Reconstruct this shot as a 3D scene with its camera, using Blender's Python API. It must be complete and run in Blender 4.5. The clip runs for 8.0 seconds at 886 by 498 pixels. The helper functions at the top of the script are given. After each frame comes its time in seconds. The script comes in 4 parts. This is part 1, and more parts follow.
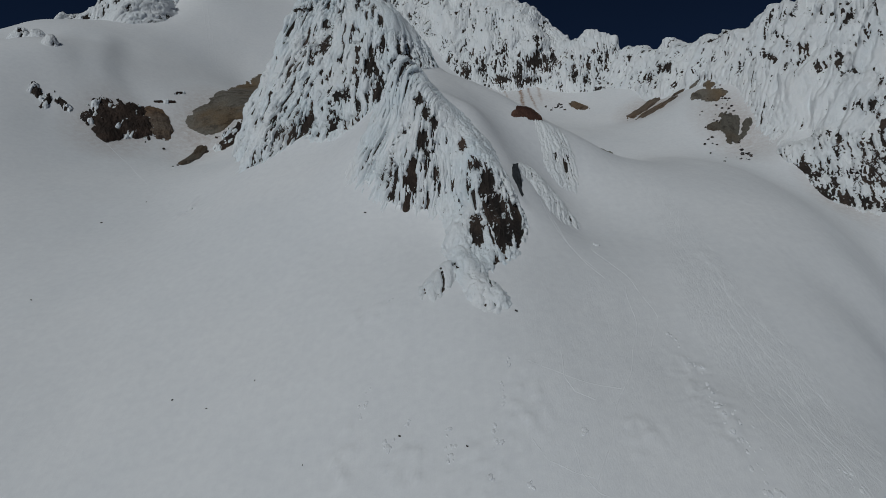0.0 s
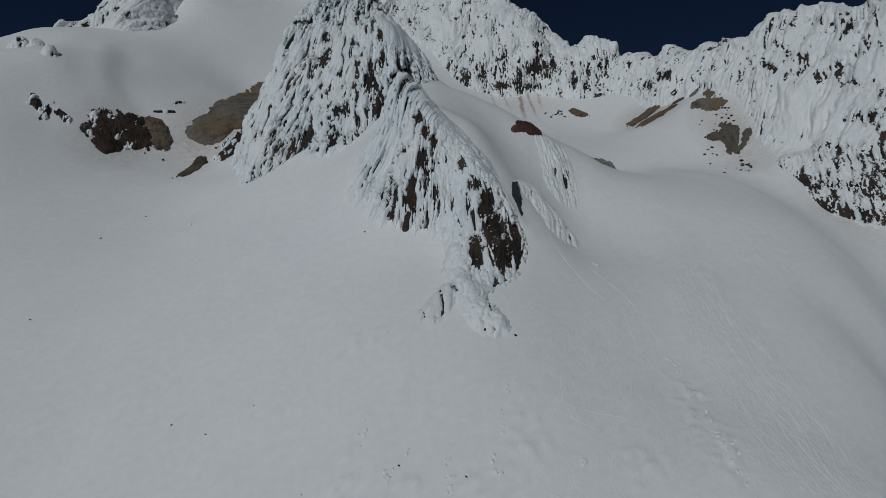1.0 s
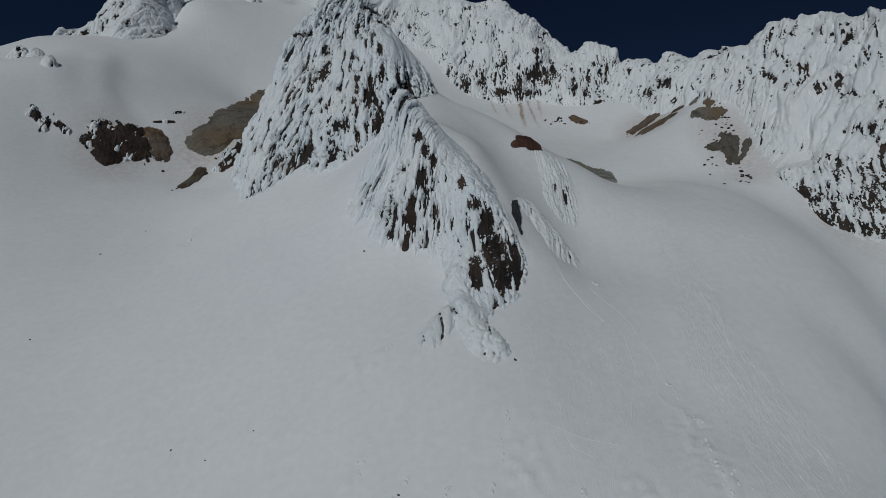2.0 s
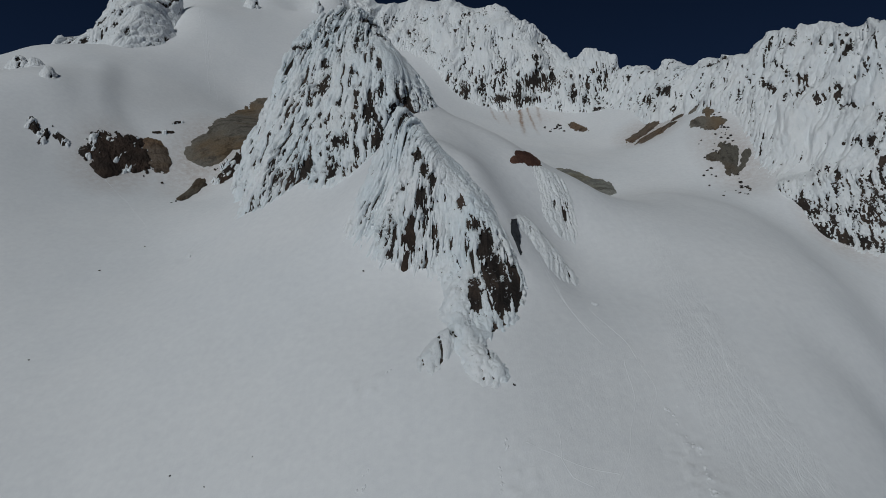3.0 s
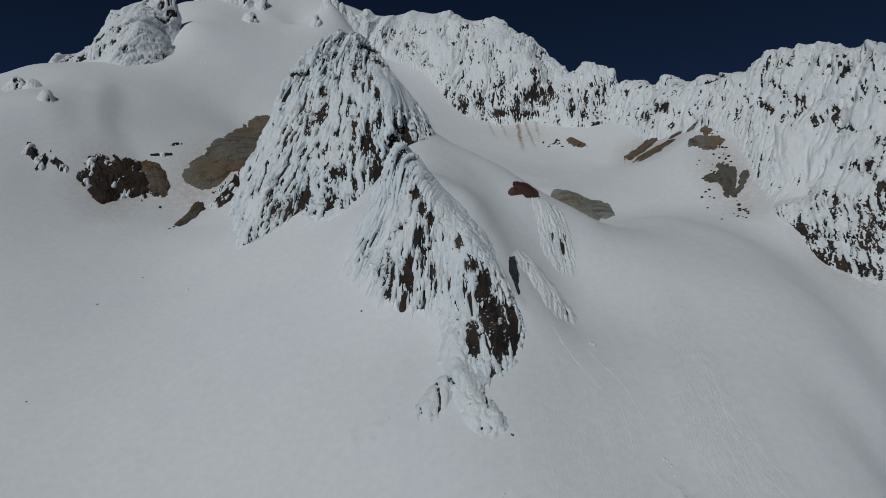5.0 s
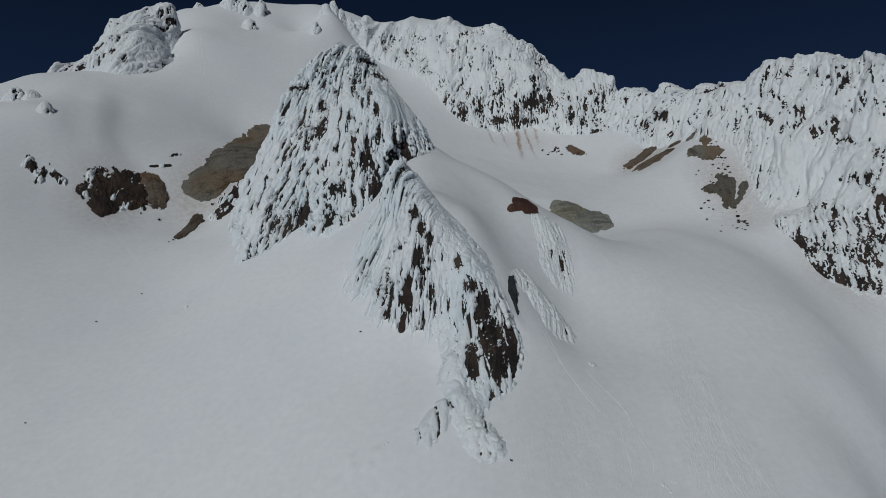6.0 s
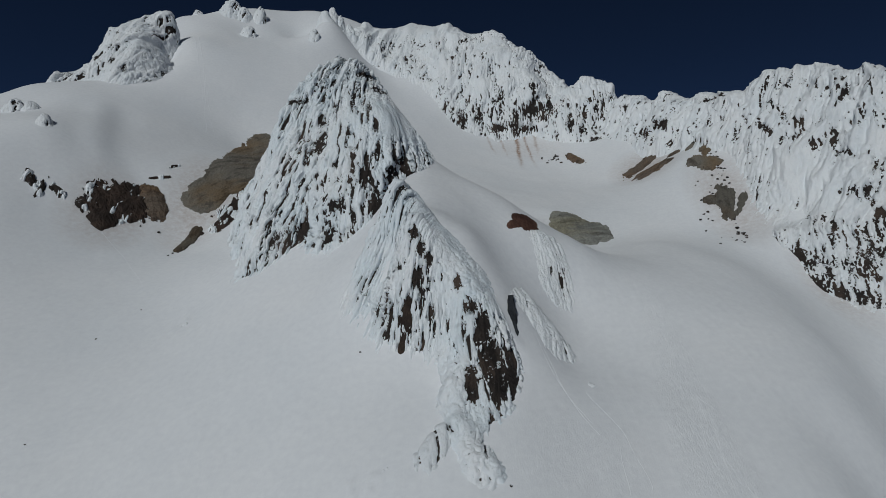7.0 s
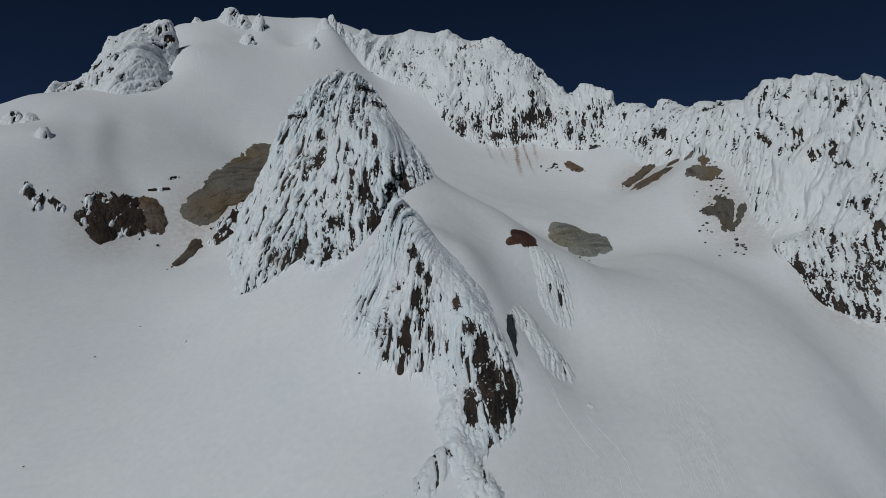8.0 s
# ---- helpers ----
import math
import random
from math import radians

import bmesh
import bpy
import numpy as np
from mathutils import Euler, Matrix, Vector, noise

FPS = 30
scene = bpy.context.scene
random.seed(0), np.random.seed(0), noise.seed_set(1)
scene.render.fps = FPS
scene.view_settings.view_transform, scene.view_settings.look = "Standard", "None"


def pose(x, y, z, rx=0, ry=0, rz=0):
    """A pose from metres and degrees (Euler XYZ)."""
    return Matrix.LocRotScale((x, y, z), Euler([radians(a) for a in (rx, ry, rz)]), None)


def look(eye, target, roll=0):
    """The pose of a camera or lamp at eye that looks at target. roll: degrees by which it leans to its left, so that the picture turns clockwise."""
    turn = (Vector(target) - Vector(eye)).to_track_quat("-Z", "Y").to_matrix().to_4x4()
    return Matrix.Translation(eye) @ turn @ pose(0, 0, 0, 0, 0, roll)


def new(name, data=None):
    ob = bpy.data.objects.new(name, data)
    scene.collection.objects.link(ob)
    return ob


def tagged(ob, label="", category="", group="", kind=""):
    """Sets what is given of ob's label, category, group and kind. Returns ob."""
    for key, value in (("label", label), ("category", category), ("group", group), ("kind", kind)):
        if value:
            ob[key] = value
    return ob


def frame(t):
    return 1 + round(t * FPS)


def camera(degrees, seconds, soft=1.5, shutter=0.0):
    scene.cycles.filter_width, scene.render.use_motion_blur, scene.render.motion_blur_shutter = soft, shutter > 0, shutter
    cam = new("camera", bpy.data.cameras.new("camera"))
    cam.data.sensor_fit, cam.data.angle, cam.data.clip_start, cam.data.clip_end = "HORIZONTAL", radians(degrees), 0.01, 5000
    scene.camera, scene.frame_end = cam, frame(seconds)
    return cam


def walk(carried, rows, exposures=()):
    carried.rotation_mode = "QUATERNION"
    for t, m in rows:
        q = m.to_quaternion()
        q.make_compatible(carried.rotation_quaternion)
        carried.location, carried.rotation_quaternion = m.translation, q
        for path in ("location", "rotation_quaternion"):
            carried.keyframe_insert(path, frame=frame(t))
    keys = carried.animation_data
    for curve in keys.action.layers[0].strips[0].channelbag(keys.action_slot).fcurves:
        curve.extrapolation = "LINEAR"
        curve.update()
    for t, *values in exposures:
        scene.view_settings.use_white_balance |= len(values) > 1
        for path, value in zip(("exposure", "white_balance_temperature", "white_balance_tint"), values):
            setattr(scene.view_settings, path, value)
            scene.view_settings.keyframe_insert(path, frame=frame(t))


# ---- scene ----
cam = camera(71.2, 8.0, soft=0.75)
METRES, EYE, TILT, LEAN, TURN = 40.0, 60.0, 0.0, 0.0, 0.0
ROWS = [
    (0.0, 0.0, 0.0, 0.0, 0.0, 0.0, -0.0),
    (0.5, 0.0014, 0.0013, 0.0619, -0.01, -0.02, -0.01),
    (1.0, 0.0016, 0.0026, 0.1245, -0.02, -0.06, -0.03),
    (1.5, 0.0017, 0.0037, 0.1862, -0.02, -0.08, -0.04),
    (3.0, 0.0051, 0.005, 0.3756, -0.07, -0.15, -0.04),
    (3.5, 0.0062, 0.0048, 0.4384, -0.09, -0.14, -0.04),
    (4.0, 0.0074, 0.0058, 0.5007, -0.13, -0.14, -0.01),
    (4.5, 0.0087, 0.0054, 0.5616, -0.15, -0.13, 0.02),
    (6.0, 0.0126, 0.0057, 0.7485, -0.22, -0.09, 0.06),
    (6.5, 0.0129, 0.006, 0.8113, -0.24, -0.07, 0.08),
    (7.0, 0.0134, 0.006, 0.874, -0.26, -0.04, 0.1),
    (7.5, 0.0148, 0.0063, 0.9367, -0.29, -0.01, 0.13),
    (8.0, 0.0164, 0.0069, 0.9998, -0.31, 0.02, 0.17),
]
walk(cam, [(t, pose(0, 0, EYE, TILT, LEAN, TURN) @ pose(METRES * x, METRES * y, METRES * z, 90 + pitch, roll, yaw)) for t, x, y, z, yaw, pitch, roll in ROWS],
     [(0.0, -0.88, 6045, 5), (2.0, -0.85, 6045, 5), (8.0, -0.63, 6045, 5)])


# ---------------------------------------------------------------- sky, sun
SUN_AZ, SUN_EL = radians(-146.0), radians(49.0)   # from +y towards +x; height over the horizon
SUN_DIR = Vector((math.sin(SUN_AZ) * math.cos(SUN_EL), math.cos(SUN_AZ) * math.cos(SUN_EL), math.sin(SUN_EL)))
world = bpy.data.worlds.new("high_altitude_sky")
scene.world = world
world.use_nodes = True
wn = world.node_tree.nodes
sky = wn.new("ShaderNodeTexSky")
sky.sky_type, sky.sun_disc = "NISHITA", False
sky.sun_elevation, sky.sun_rotation = SUN_EL, SUN_AZ
sky.altitude, sky.air_density, sky.dust_density, sky.ozone_density = 3400, 0.16, 0.0, 5.0
wn["Background"].inputs["Strength"].default_value = 0.05
world.node_tree.links.new(sky.outputs["Color"], wn["Background"].inputs["Color"])
sun = new("sun", bpy.data.lights.new("sun", "SUN"))
sun.data.energy, sun.data.angle, sun.data.color = 2.5, radians(0.5), (1.0, 0.965, 0.92)
sun.matrix_world = look(tuple(SUN_DIR * 900), (0, 250, 100))


# ---------------------------------------------------------------- materials
def material(name):
    m = bpy.data.materials.new(name)
    m.use_nodes = True
    return m, m.node_tree.nodes, m.node_tree.links, m.node_tree.nodes["Principled BSDF"]


def noise_node(n, l, scale, detail=6.0, rough=0.6, stretch=None, turn=0.0):
    tc = n.new("ShaderNodeNewGeometry")
    t = n.new("ShaderNodeTexNoise")
    t.inputs["Scale"].default_value, t.inputs["Detail"].default_value, t.inputs["Roughness"].default_value = scale, detail, rough
    if stretch:
        v = n.new("ShaderNodeVectorMath")
        v.operation = "MULTIPLY"
        v.inputs[1].default_value = stretch
        r = n.new("ShaderNodeVectorRotate")
        r.rotation_type = "Z_AXIS"
        r.inputs["Angle"].default_value = radians(turn)
        l.new(tc.outputs["Position"], r.inputs["Vector"])
        l.new(r.outputs["Vector"], v.inputs[0])
        l.new(v.outputs[0], t.inputs["Vector"])
    else:
        l.new(tc.outputs["Position"], t.inputs["Vector"])
    return t.outputs["Fac"]


def ramp(n, l, fac, stops):
    r = n.new("ShaderNodeValToRGB")
    while len(r.color_ramp.elements) < len(stops):
        r.color_ramp.elements.new(0.5)
    for e, (p, c) in zip(r.color_ramp.elements, stops):
        e.position, e.color = p, (*c, 1)
    l.new(fac, r.inputs["Fac"])
    return r.outputs["Color"]


def mix(n, l, fac, a, b, how="MIX"):
    m = n.new("ShaderNodeMix")
    m.data_type, m.blend_type = "RGBA", how
    for sock, val in ((m.inputs["Factor"], fac), (m.inputs["A"], a), (m.inputs["B"], b)):
        if isinstance(val, (float, int)):
            sock.default_value = val
        elif isinstance(val, tuple):
            sock.default_value = (*val, 1)
        else:
            l.new(val, sock)
    return m.outputs["Result"]


def step_up(n, l, value, low, high):
    r = n.new("ShaderNodeMapRange")
    r.inputs["From Min"].default_value, r.inputs["From Max"].default_value = low, high
    l.new(value, r.inputs["Value"])
    return r.outputs["Result"]


def bump(n, l, fac, strength, dist, below=None):
    b = n.new("ShaderNodeBump")
    b.inputs["Strength"].default_value, b.inputs["Distance"].default_value = strength, dist
    l.new(fac, b.inputs["Height"])
    if below is not None:
        l.new(below, b.inputs["Normal"])
    return b.outputs["Normal"]


def make_snow():
    m, n, l, p = material("wind_packed_snow")
    tone = ramp(n, l, noise_node(n, l, 0.02, 3), [(0.3, (0.80, 0.82, 0.84)), (0.7, (0.86, 0.87, 0.88))])
    fine = ramp(n, l, noise_node(n, l, 0.6, 5), [(0.3, (0.93, 0.93, 0.94)), (0.7, (1, 1, 1))])
    col = mix(n, l, 1.0, tone, fine, "MULTIPLY")
    grit = n.new("ShaderNodeAttribute")
    grit.attribute_name = "grit"
    dirt = ramp(n, l, noise_node(n, l, 0.5, 8, 0.7), [(0.22, (0, 0, 0)), (0.62, (1, 1, 1))])
    amount = mix(n, l, 1.0, dirt, grit.outputs["Color"], "MULTIPLY")
    l.new(mix(n, l, amount, col, (0.36, 0.26, 0.20)), p.inputs["Base Color"])
    p.inputs["Roughness"].default_value = 0.7
    p.inputs["Specular IOR Level"].default_value = 0.25
    b1 = bump(n, l, noise_node(n, l, 0.8, 5, 0.6, (1.0, 0.1, 0.1)), 0.16, 0.25)
    b2 = bump(n, l, noise_node(n, l, 0.3, 7, 0.65), 0.12, 0.5, b1)
    skied = n.new("ShaderNodeAttribute")
    skied.attribute_name = "skied"
    furrow = mix(n, l, 1.0, noise_node(n, l, 2.2, 5, 0.7, (1.0, 0.4, 0.4)), skied.outputs["Color"], "MULTIPLY")
    b3 = bump(n, l, furrow, 0.6, 0.25, b2)
    l.new(bump(n, l, noise_node(n, l, 4.0, 5), 0.3, 0.05, b3), p.inputs["Normal"])
    return m


def make_rime(name, blue, white, coarse=0.8):
    m, n, l, p = material(name)
    tone = ramp(n, l, noise_node(n, l, 0.08, 5, 0.6, (1, 1, 0.5)), [(0.3, blue), (0.68, white)])
    fine = ramp(n, l, noise_node(n, l, 1.3, 6), [(0.3, (0.95, 0.96, 0.97)), (0.7, (1, 1, 1))])
    l.new(mix(n, l, 1.0, tone, fine, "MULTIPLY"), p.inputs["Base Color"])
    p.inputs["Roughness"].default_value = 0.55
    p.inputs["Specular IOR Level"].default_value = 0.3
    b1 = bump(n, l, noise_node(n, l, coarse, 6, 0.72, (1, 1, 0.3)), 0.6, 0.5 / coarse)
    b2 = bump(n, l, noise_node(n, l, 2.6 * coarse, 5, 0.7, (1, 1, 0.3)), 0.7, 0.3 / coarse, b1)
    l.new(bump(n, l, noise_node(n, l, 4.0, 6, 0.7), 0.5, 0.12, b2), p.inputs["Normal"])
    return m


def make_rock(name, dark, mid, light, relief=0.7, dusted=False):
    m, n, l, p = material(name)
    big = ramp(n, l, noise_node(n, l, 0.13, 6, 0.6), [(0.3, dark), (0.52, mid), (0.7, light)])
    fine = ramp(n, l, noise_node(n, l, 1.6, 8, 0.7), [(0.3, (0.5, 0.5, 0.5)), (0.7, (1.15, 1.12, 1.1))])
    col = mix(n, l, 1.0, big, fine, "MULTIPLY")
    if dusted:  # snow caught on the flatter ledges
        geo, xyz, add = n.new("ShaderNodeNewGeometry"), n.new("ShaderNodeSeparateXYZ"), n.new("ShaderNodeMath")
        add.operation = "ADD"
        l.new(geo.outputs["Normal"], xyz.inputs[0])
        l.new(xyz.outputs["Z"], add.inputs[0])
        l.new(noise_node(n, l, 0.9, 5, 0.7), add.inputs[1])
        col = mix(n, l, step_up(n, l, add.outputs[0], 1.32, 1.40), col, (0.8, 0.83, 0.86))
    l.new(col, p.inputs["Base Color"])
    p.inputs["Roughness"].default_value = 0.85
    p.inputs["Specular IOR Level"].default_value = 0.3
    b1 = bump(n, l, noise_node(n, l, 0.7, 8, 0.7), relief, 0.6)
    l.new(bump(n, l, noise_node(n, l, 4.0, 6, 0.7), 0.5, 0.15, b1), p.inputs["Normal"])
    return m


def make_scree(name, dark, grey, brown, turn):
    """Weathered bedded scree: grey and brown beds along one direction, darker seams and scattered rubble."""
    m, n, l, p = material(name)
    wide = ramp(n, l, noise_node(n, l, 0.05, 4, 0.55, (1, 0.35, 1), turn), [(0.36, brown), (0.5, grey), (0.66, grey)])
    beds = ramp(n, l, noise_node(n, l, 0.32, 6, 0.65, (1, 0.16, 0.6), turn), [(0.34, (0.5, 0.48, 0.46)), (0.48, (0.95, 0.94, 0.93)), (0.7, (1.12, 1.1, 1.06))])
    rubble = ramp(n, l, noise_node(n, l, 1.5, 7, 0.72), [(0.3, (0.62, 0.61, 0.6)), (0.55, (1, 1, 1)), (0.75, (1.15, 1.13, 1.1))])
    col = mix(n, l, 1.0, mix(n, l, 1.0, wide, beds, "MULTIPLY"), rubble, "MULTIPLY")
    seams = ramp(n, l, noise_node(n, l, 0.11, 7, 0.7, (1, 0.3, 1), turn), [(0.36, (1, 1, 1)), (0.43, (0, 0, 0))])
    l.new(mix(n, l, seams, col, dark), p.inputs["Base Color"])
    p.inputs["Roughness"].default_value = 0.9
    p.inputs["Specular IOR Level"].default_value = 0.2
    b1 = bump(n, l, noise_node(n, l, 0.5, 8, 0.7, (1, 0.4, 1), turn), 0.6, 0.6)
    l.new(bump(n, l, noise_node(n, l, 2.5, 6, 0.7), 0.5, 0.2, b1), p.inputs["Normal"])
    return m


SNOW = make_snow()
RIME = make_rime("blue_rime_ice", (0.82, 0.89, 0.93), (0.945, 0.953, 0.96))
WHITE_RIME = make_rime("white_rime_snow", (0.85, 0.885, 0.91), (0.93, 0.94, 0.945), 0.5)
DARK = make_rock("dark_andesite", (0.018, 0.015, 0.014), (0.042, 0.033, 0.028), (0.09, 0.064, 0.05), dusted=True)
BROWN = make_scree("brown_altered_rock", (0.065, 0.05, 0.04), (0.15, 0.12, 0.095), (0.17, 0.115, 0.075), 50)
UMBER = make_rock("dark_brown_rock", (0.022, 0.016, 0.013), (0.042, 0.029, 0.023), (0.075, 0.05, 0.037))
OLIVE = make_scree("olive_grey_scree", (0.085, 0.075, 0.062), (0.185, 0.172, 0.148), (0.185, 0.14, 0.092), 25)
ASH = make_scree("ash_grey_rock", (0.055, 0.05, 0.043), (0.13, 0.122, 0.105), (0.115, 0.088, 0.062), 10)
GREY = make_scree("grey_green_scree", (0.15, 0.15, 0.135), (0.26, 0.265, 0.245), (0.25, 0.24, 0.185), 70)
# rock darkened and blued so its colour holds the shade of the notch
SHADE_SLATE = make_rock("shade_grey_slate", (0.014, 0.016, 0.02), (0.028, 0.032, 0.038), (0.05, 0.055, 0.064))
RED = make_rock("red_brown_rock", (0.05, 0.022, 0.016), (0.10, 0.05, 0.036), (0.16, 0.085, 0.06))


# ---------------------------------------------------------------- noise and surfaces
def hashed(ix, iy, iz, seed):
    h = (ix * 374761393 + iy * 668265263 + iz * 2147483647 + seed * 974634777) & 0xFFFFFFFF
    h = ((h ^ (h >> 13)) * 1274126177) & 0xFFFFFFFF
    h = ((h ^ (h >> 16)) * 2246822519) & 0xFFFFFFFF
    return h ^ (h >> 15)


def perlin(x, y, z=0.0, seed=0):
    """Gradient noise, about -1 to 1."""
    x, y, z = np.broadcast_arrays(*(np.asarray(a, float) for a in (x, y, z)))
    fx, fy, fz = np.floor(x), np.floor(y), np.floor(z)
    ix, iy, iz = fx.astype(np.int64), fy.astype(np.int64), fz.astype(np.int64)
    fx, fy, fz = x - fx, y - fy, z - fz
    u, v, w = (f * f * f * (f * (f * 6 - 15) + 10) for f in (fx, fy, fz))
    total = 0.0
    for dx in (0, 1):
        for dy in (0, 1):
            for dz in (0, 1):
                h = hashed(ix + dx, iy + dy, iz + dz, seed)
                gx, gy, gz = (h & 255) / 127.5 - 1, ((h >> 8) & 255) / 127.5 - 1, ((h >> 16) & 255) / 127.5 - 1
                k = (u if dx else 1 - u) * (v if dy else 1 - v) * (w if dz else 1 - w)
                total = total + k * (gx * (fx - dx) + gy * (fy - dy) + gz * (fz - dz))
    return total * 1.3


def fbm(x, y, z=0.0, seed=0, octaves=4, gain=0.5):
    total, amp, f = 0.0, 1.0, 1.0
    for k in range(octaves):
        total = total + amp * perlin(x * f, y * f, np.asarray(z) * f, seed + 17 * k)
        amp, f = amp * gain, f * 2.03
    return total


def ridged(x, y, z=0.0, seed=0, octaves=3, gain=0.5):
    total, amp, f, norm = 0.0, 1.0, 1.0, 0.0
    for k in range(octaves):
        total = total + amp * (1 - 2 * np.abs(perlin(x * f, y * f, np.asarray(z) * f, seed + 31 * k)))
        norm += amp
        amp, f = amp * gain, f * 2.1
    return total / norm


def smooth(a, b, x):
    t = np.clip((x - a) / (b - a), 0, 1)
    return t * t * (3 - 2 * t)


class Surface:
    """A height over the plan, carried by a few guiding places (x, y, z); c rounds it."""

    def __init__(self, guides, c):
        self.p, self.c = np.array(guides, float), c
        n = len(self.p)
        d = np.sqrt(((self.p[:, None, :2] - self.p[None, :, :2]) ** 2).sum(2) + c * c)
        a = np.zeros((n + 3, n + 3))
        a[:n, :n] = d - 0.02 * np.eye(n) * c
        a[:n, n], a[:n, n + 1:] = 1, self.p[:, :2] / 100
        a[n, :n], a[n + 1:, :n] = 1, self.p[:, :2].T / 100
        self.w = np.linalg.solve(a, np.concatenate([self.p[:, 2], np.zeros(3)]))

    def __call__(self, x, y):
        x, y = np.broadcast_arrays(np.asarray(x, float), np.asarray(y, float))
        n = len(self.p)
        z = self.w[n] + self.w[n + 1] * x / 100 + self.w[n + 2] * y / 100
        for (px, py, _), w in zip(self.p, self.w):
            z = z + w * np.sqrt((x - px) ** 2 + (y - py) ** 2 + self.c ** 2)
        return z


def sheet(name, px, py, pz, keep, mat, parent=None, smooth_faces=True, attrs=None):
    """One mesh over a grid of places, with the faces for which keep is true."""
    h, w = px.shape
    i = np.arange(h * w).reshape(h, w)
    quads = np.stack([i[:-1, :-1], i[:-1, 1:], i[1:, 1:], i[1:, :-1]], -1).reshape(-1, 4)
    ok = (keep[:-1, :-1] | keep[:-1, 1:] | keep[1:, 1:] | keep[1:, :-1]).reshape(-1)
    quads = quads[ok]
    used, flat = np.unique(quads, return_inverse=True)
    flat = flat.reshape(-1).astype(np.int32)
    me = bpy.data.meshes.new(name)
    me.vertices.add(len(used))
    co = np.stack([px, py, pz], -1).reshape(-1, 3)[used].astype(np.float32)
    me.vertices.foreach_set("co", co.reshape(-1))
    me.loops.add(len(flat))
    me.loops.foreach_set("vertex_index", flat)
    me.polygons.add(len(quads))
    me.polygons.foreach_set("loop_start", np.arange(0, len(flat), 4, dtype=np.int32))
    me.polygons.foreach_set("use_smooth", np.full(len(quads), smooth_faces))
    for key, val in (attrs or {}).items():
        at = me.attributes.new(key, "FLOAT", "POINT")
        at.data.foreach_set("value", val.reshape(-1)[used].astype(np.float32))
    me.update(calc_edges=True)
    me.materials.append(mat)
    ob = new(name, me)
    if parent is not None:
        ob.parent = parent
    return ob


def normals(x, y, z):
    gy = np.gradient(z, axis=0) / np.gradient(y, axis=0)
    gx = np.gradient(z, axis=1) / np.gradient(x, axis=1)
    k = 1 / np.sqrt(1 + gx * gx + gy * gy)
    return -gx * k, -gy * k, k


def grid_normals(x, y, z):
    """Normals of a bent grid of places."""
    u = [np.gradient(a, axis=1) for a in (x, y, z)]
    v = [np.gradient(a, axis=0) for a in (x, y, z)]
    n = [u[1] * v[2] - u[2] * v[1], u[2] * v[0] - u[0] * v[2], u[0] * v[1] - u[1] * v[0]]
    k = 1 / np.maximum(np.sqrt(n[0] ** 2 + n[1] ** 2 + n[2] ** 2), 1e-9)
    return n[0] * k, n[1] * k, n[2] * k


def spaced(stops):
    """Ascending coordinates: (from, to, step at from, step at to) one after another."""
    out = [stops[0][0]]
    for a, b, s0, s1 in stops:
        n = max(2, int(round((b - a) / ((s0 + s1) / 2))))
        t = np.linspace(0, 1, n + 1)[1:]
        out += list(a + (b - a) * (t * s0 + t * t * (s1 - s0) / 2) / (s0 + (s1 - s0) / 2))
    return np.array(out)


# ---------------------------------------------------------------- the snow slopes
APRON = [(-7, 103, 29), (4, 99, 28.5), (12.5, 112, 40), (46, 112, 37.5), (46, 98, 31), (-11, 127, 48.7), (11, 124, 48.5), (1, 131, 54),
         (-9, 151, 67.5), (-20, 160, 75), (-31, 191, 95.5), (-43, 200, 98), (-61, 197, 86), (-78, 192, 73.5), (-79, 110, 19), (60, 92, 26.4),
         (0, 70, 5), (-60, 60, -20), (70, 60, 3)]
WEST = [(-72, 234, 96.5), (-106, 259, 98.5), (-136, 254, 109), (-137, 276, 126), (-148, 286, 144), (-159, 247, 119), (-169, 267, 146.5),
        (-206, 300, 162), (-107, 304, 133), (-107, 346, 151), (-125, 170, 61), (-200, 225, 122), (-218, 330, 182), (-170, 367, 195),
        (-167, 388, 209), (-210, 352, 190), (-260, 420, 165), (-320, 300, 145), (-180, 250, 137)]
SUMMIT = [(-145, 472, 260), (-136, 478, 264), (-102, 490, 260), (-57, 500, 248), (-36, 470, 220), (17, 442, 184), (-24, 530, 286), (-88, 484, 274),
          (0, 540, 286), (-180, 400, 214), (-20, 620, 250), (-230, 520, 215), (40, 505, 255), (-170, 412, 232), (-200, 472, 270),
          (-134, 520, 295), (-105, 524, 295.5), (-186, 440, 245), (-190, 480, 274), (-174, 490, 283), (-154, 505, 291), (-77, 530, 291)]
BOWL = [(72, 412, 154.5), (90, 408, 155), (109, 422, 169), (105, 356, 133), (72, 279, 99.5), (52, 285, 106), (58, 291, 109.5), (45, 203, 96.5), (54, 240, 93), (60, 262, 95.5), (55, 205, 92), (123, 373, 148), (141, 327, 147),
        (134, 286, 115), (132, 276, 104.5), (140, 256, 98.5), (145, 236, 81), (158, 224, 75.5), (88, 250, 97), (102, 225, 91), (110, 205, 81),
        (111, 175, 66), (106, 150, 49), (140, 165, 28), (86, 126, 41), (100, 128, 28), (125, 130, 3), (200, 150, 40), (34, 440, 176)]
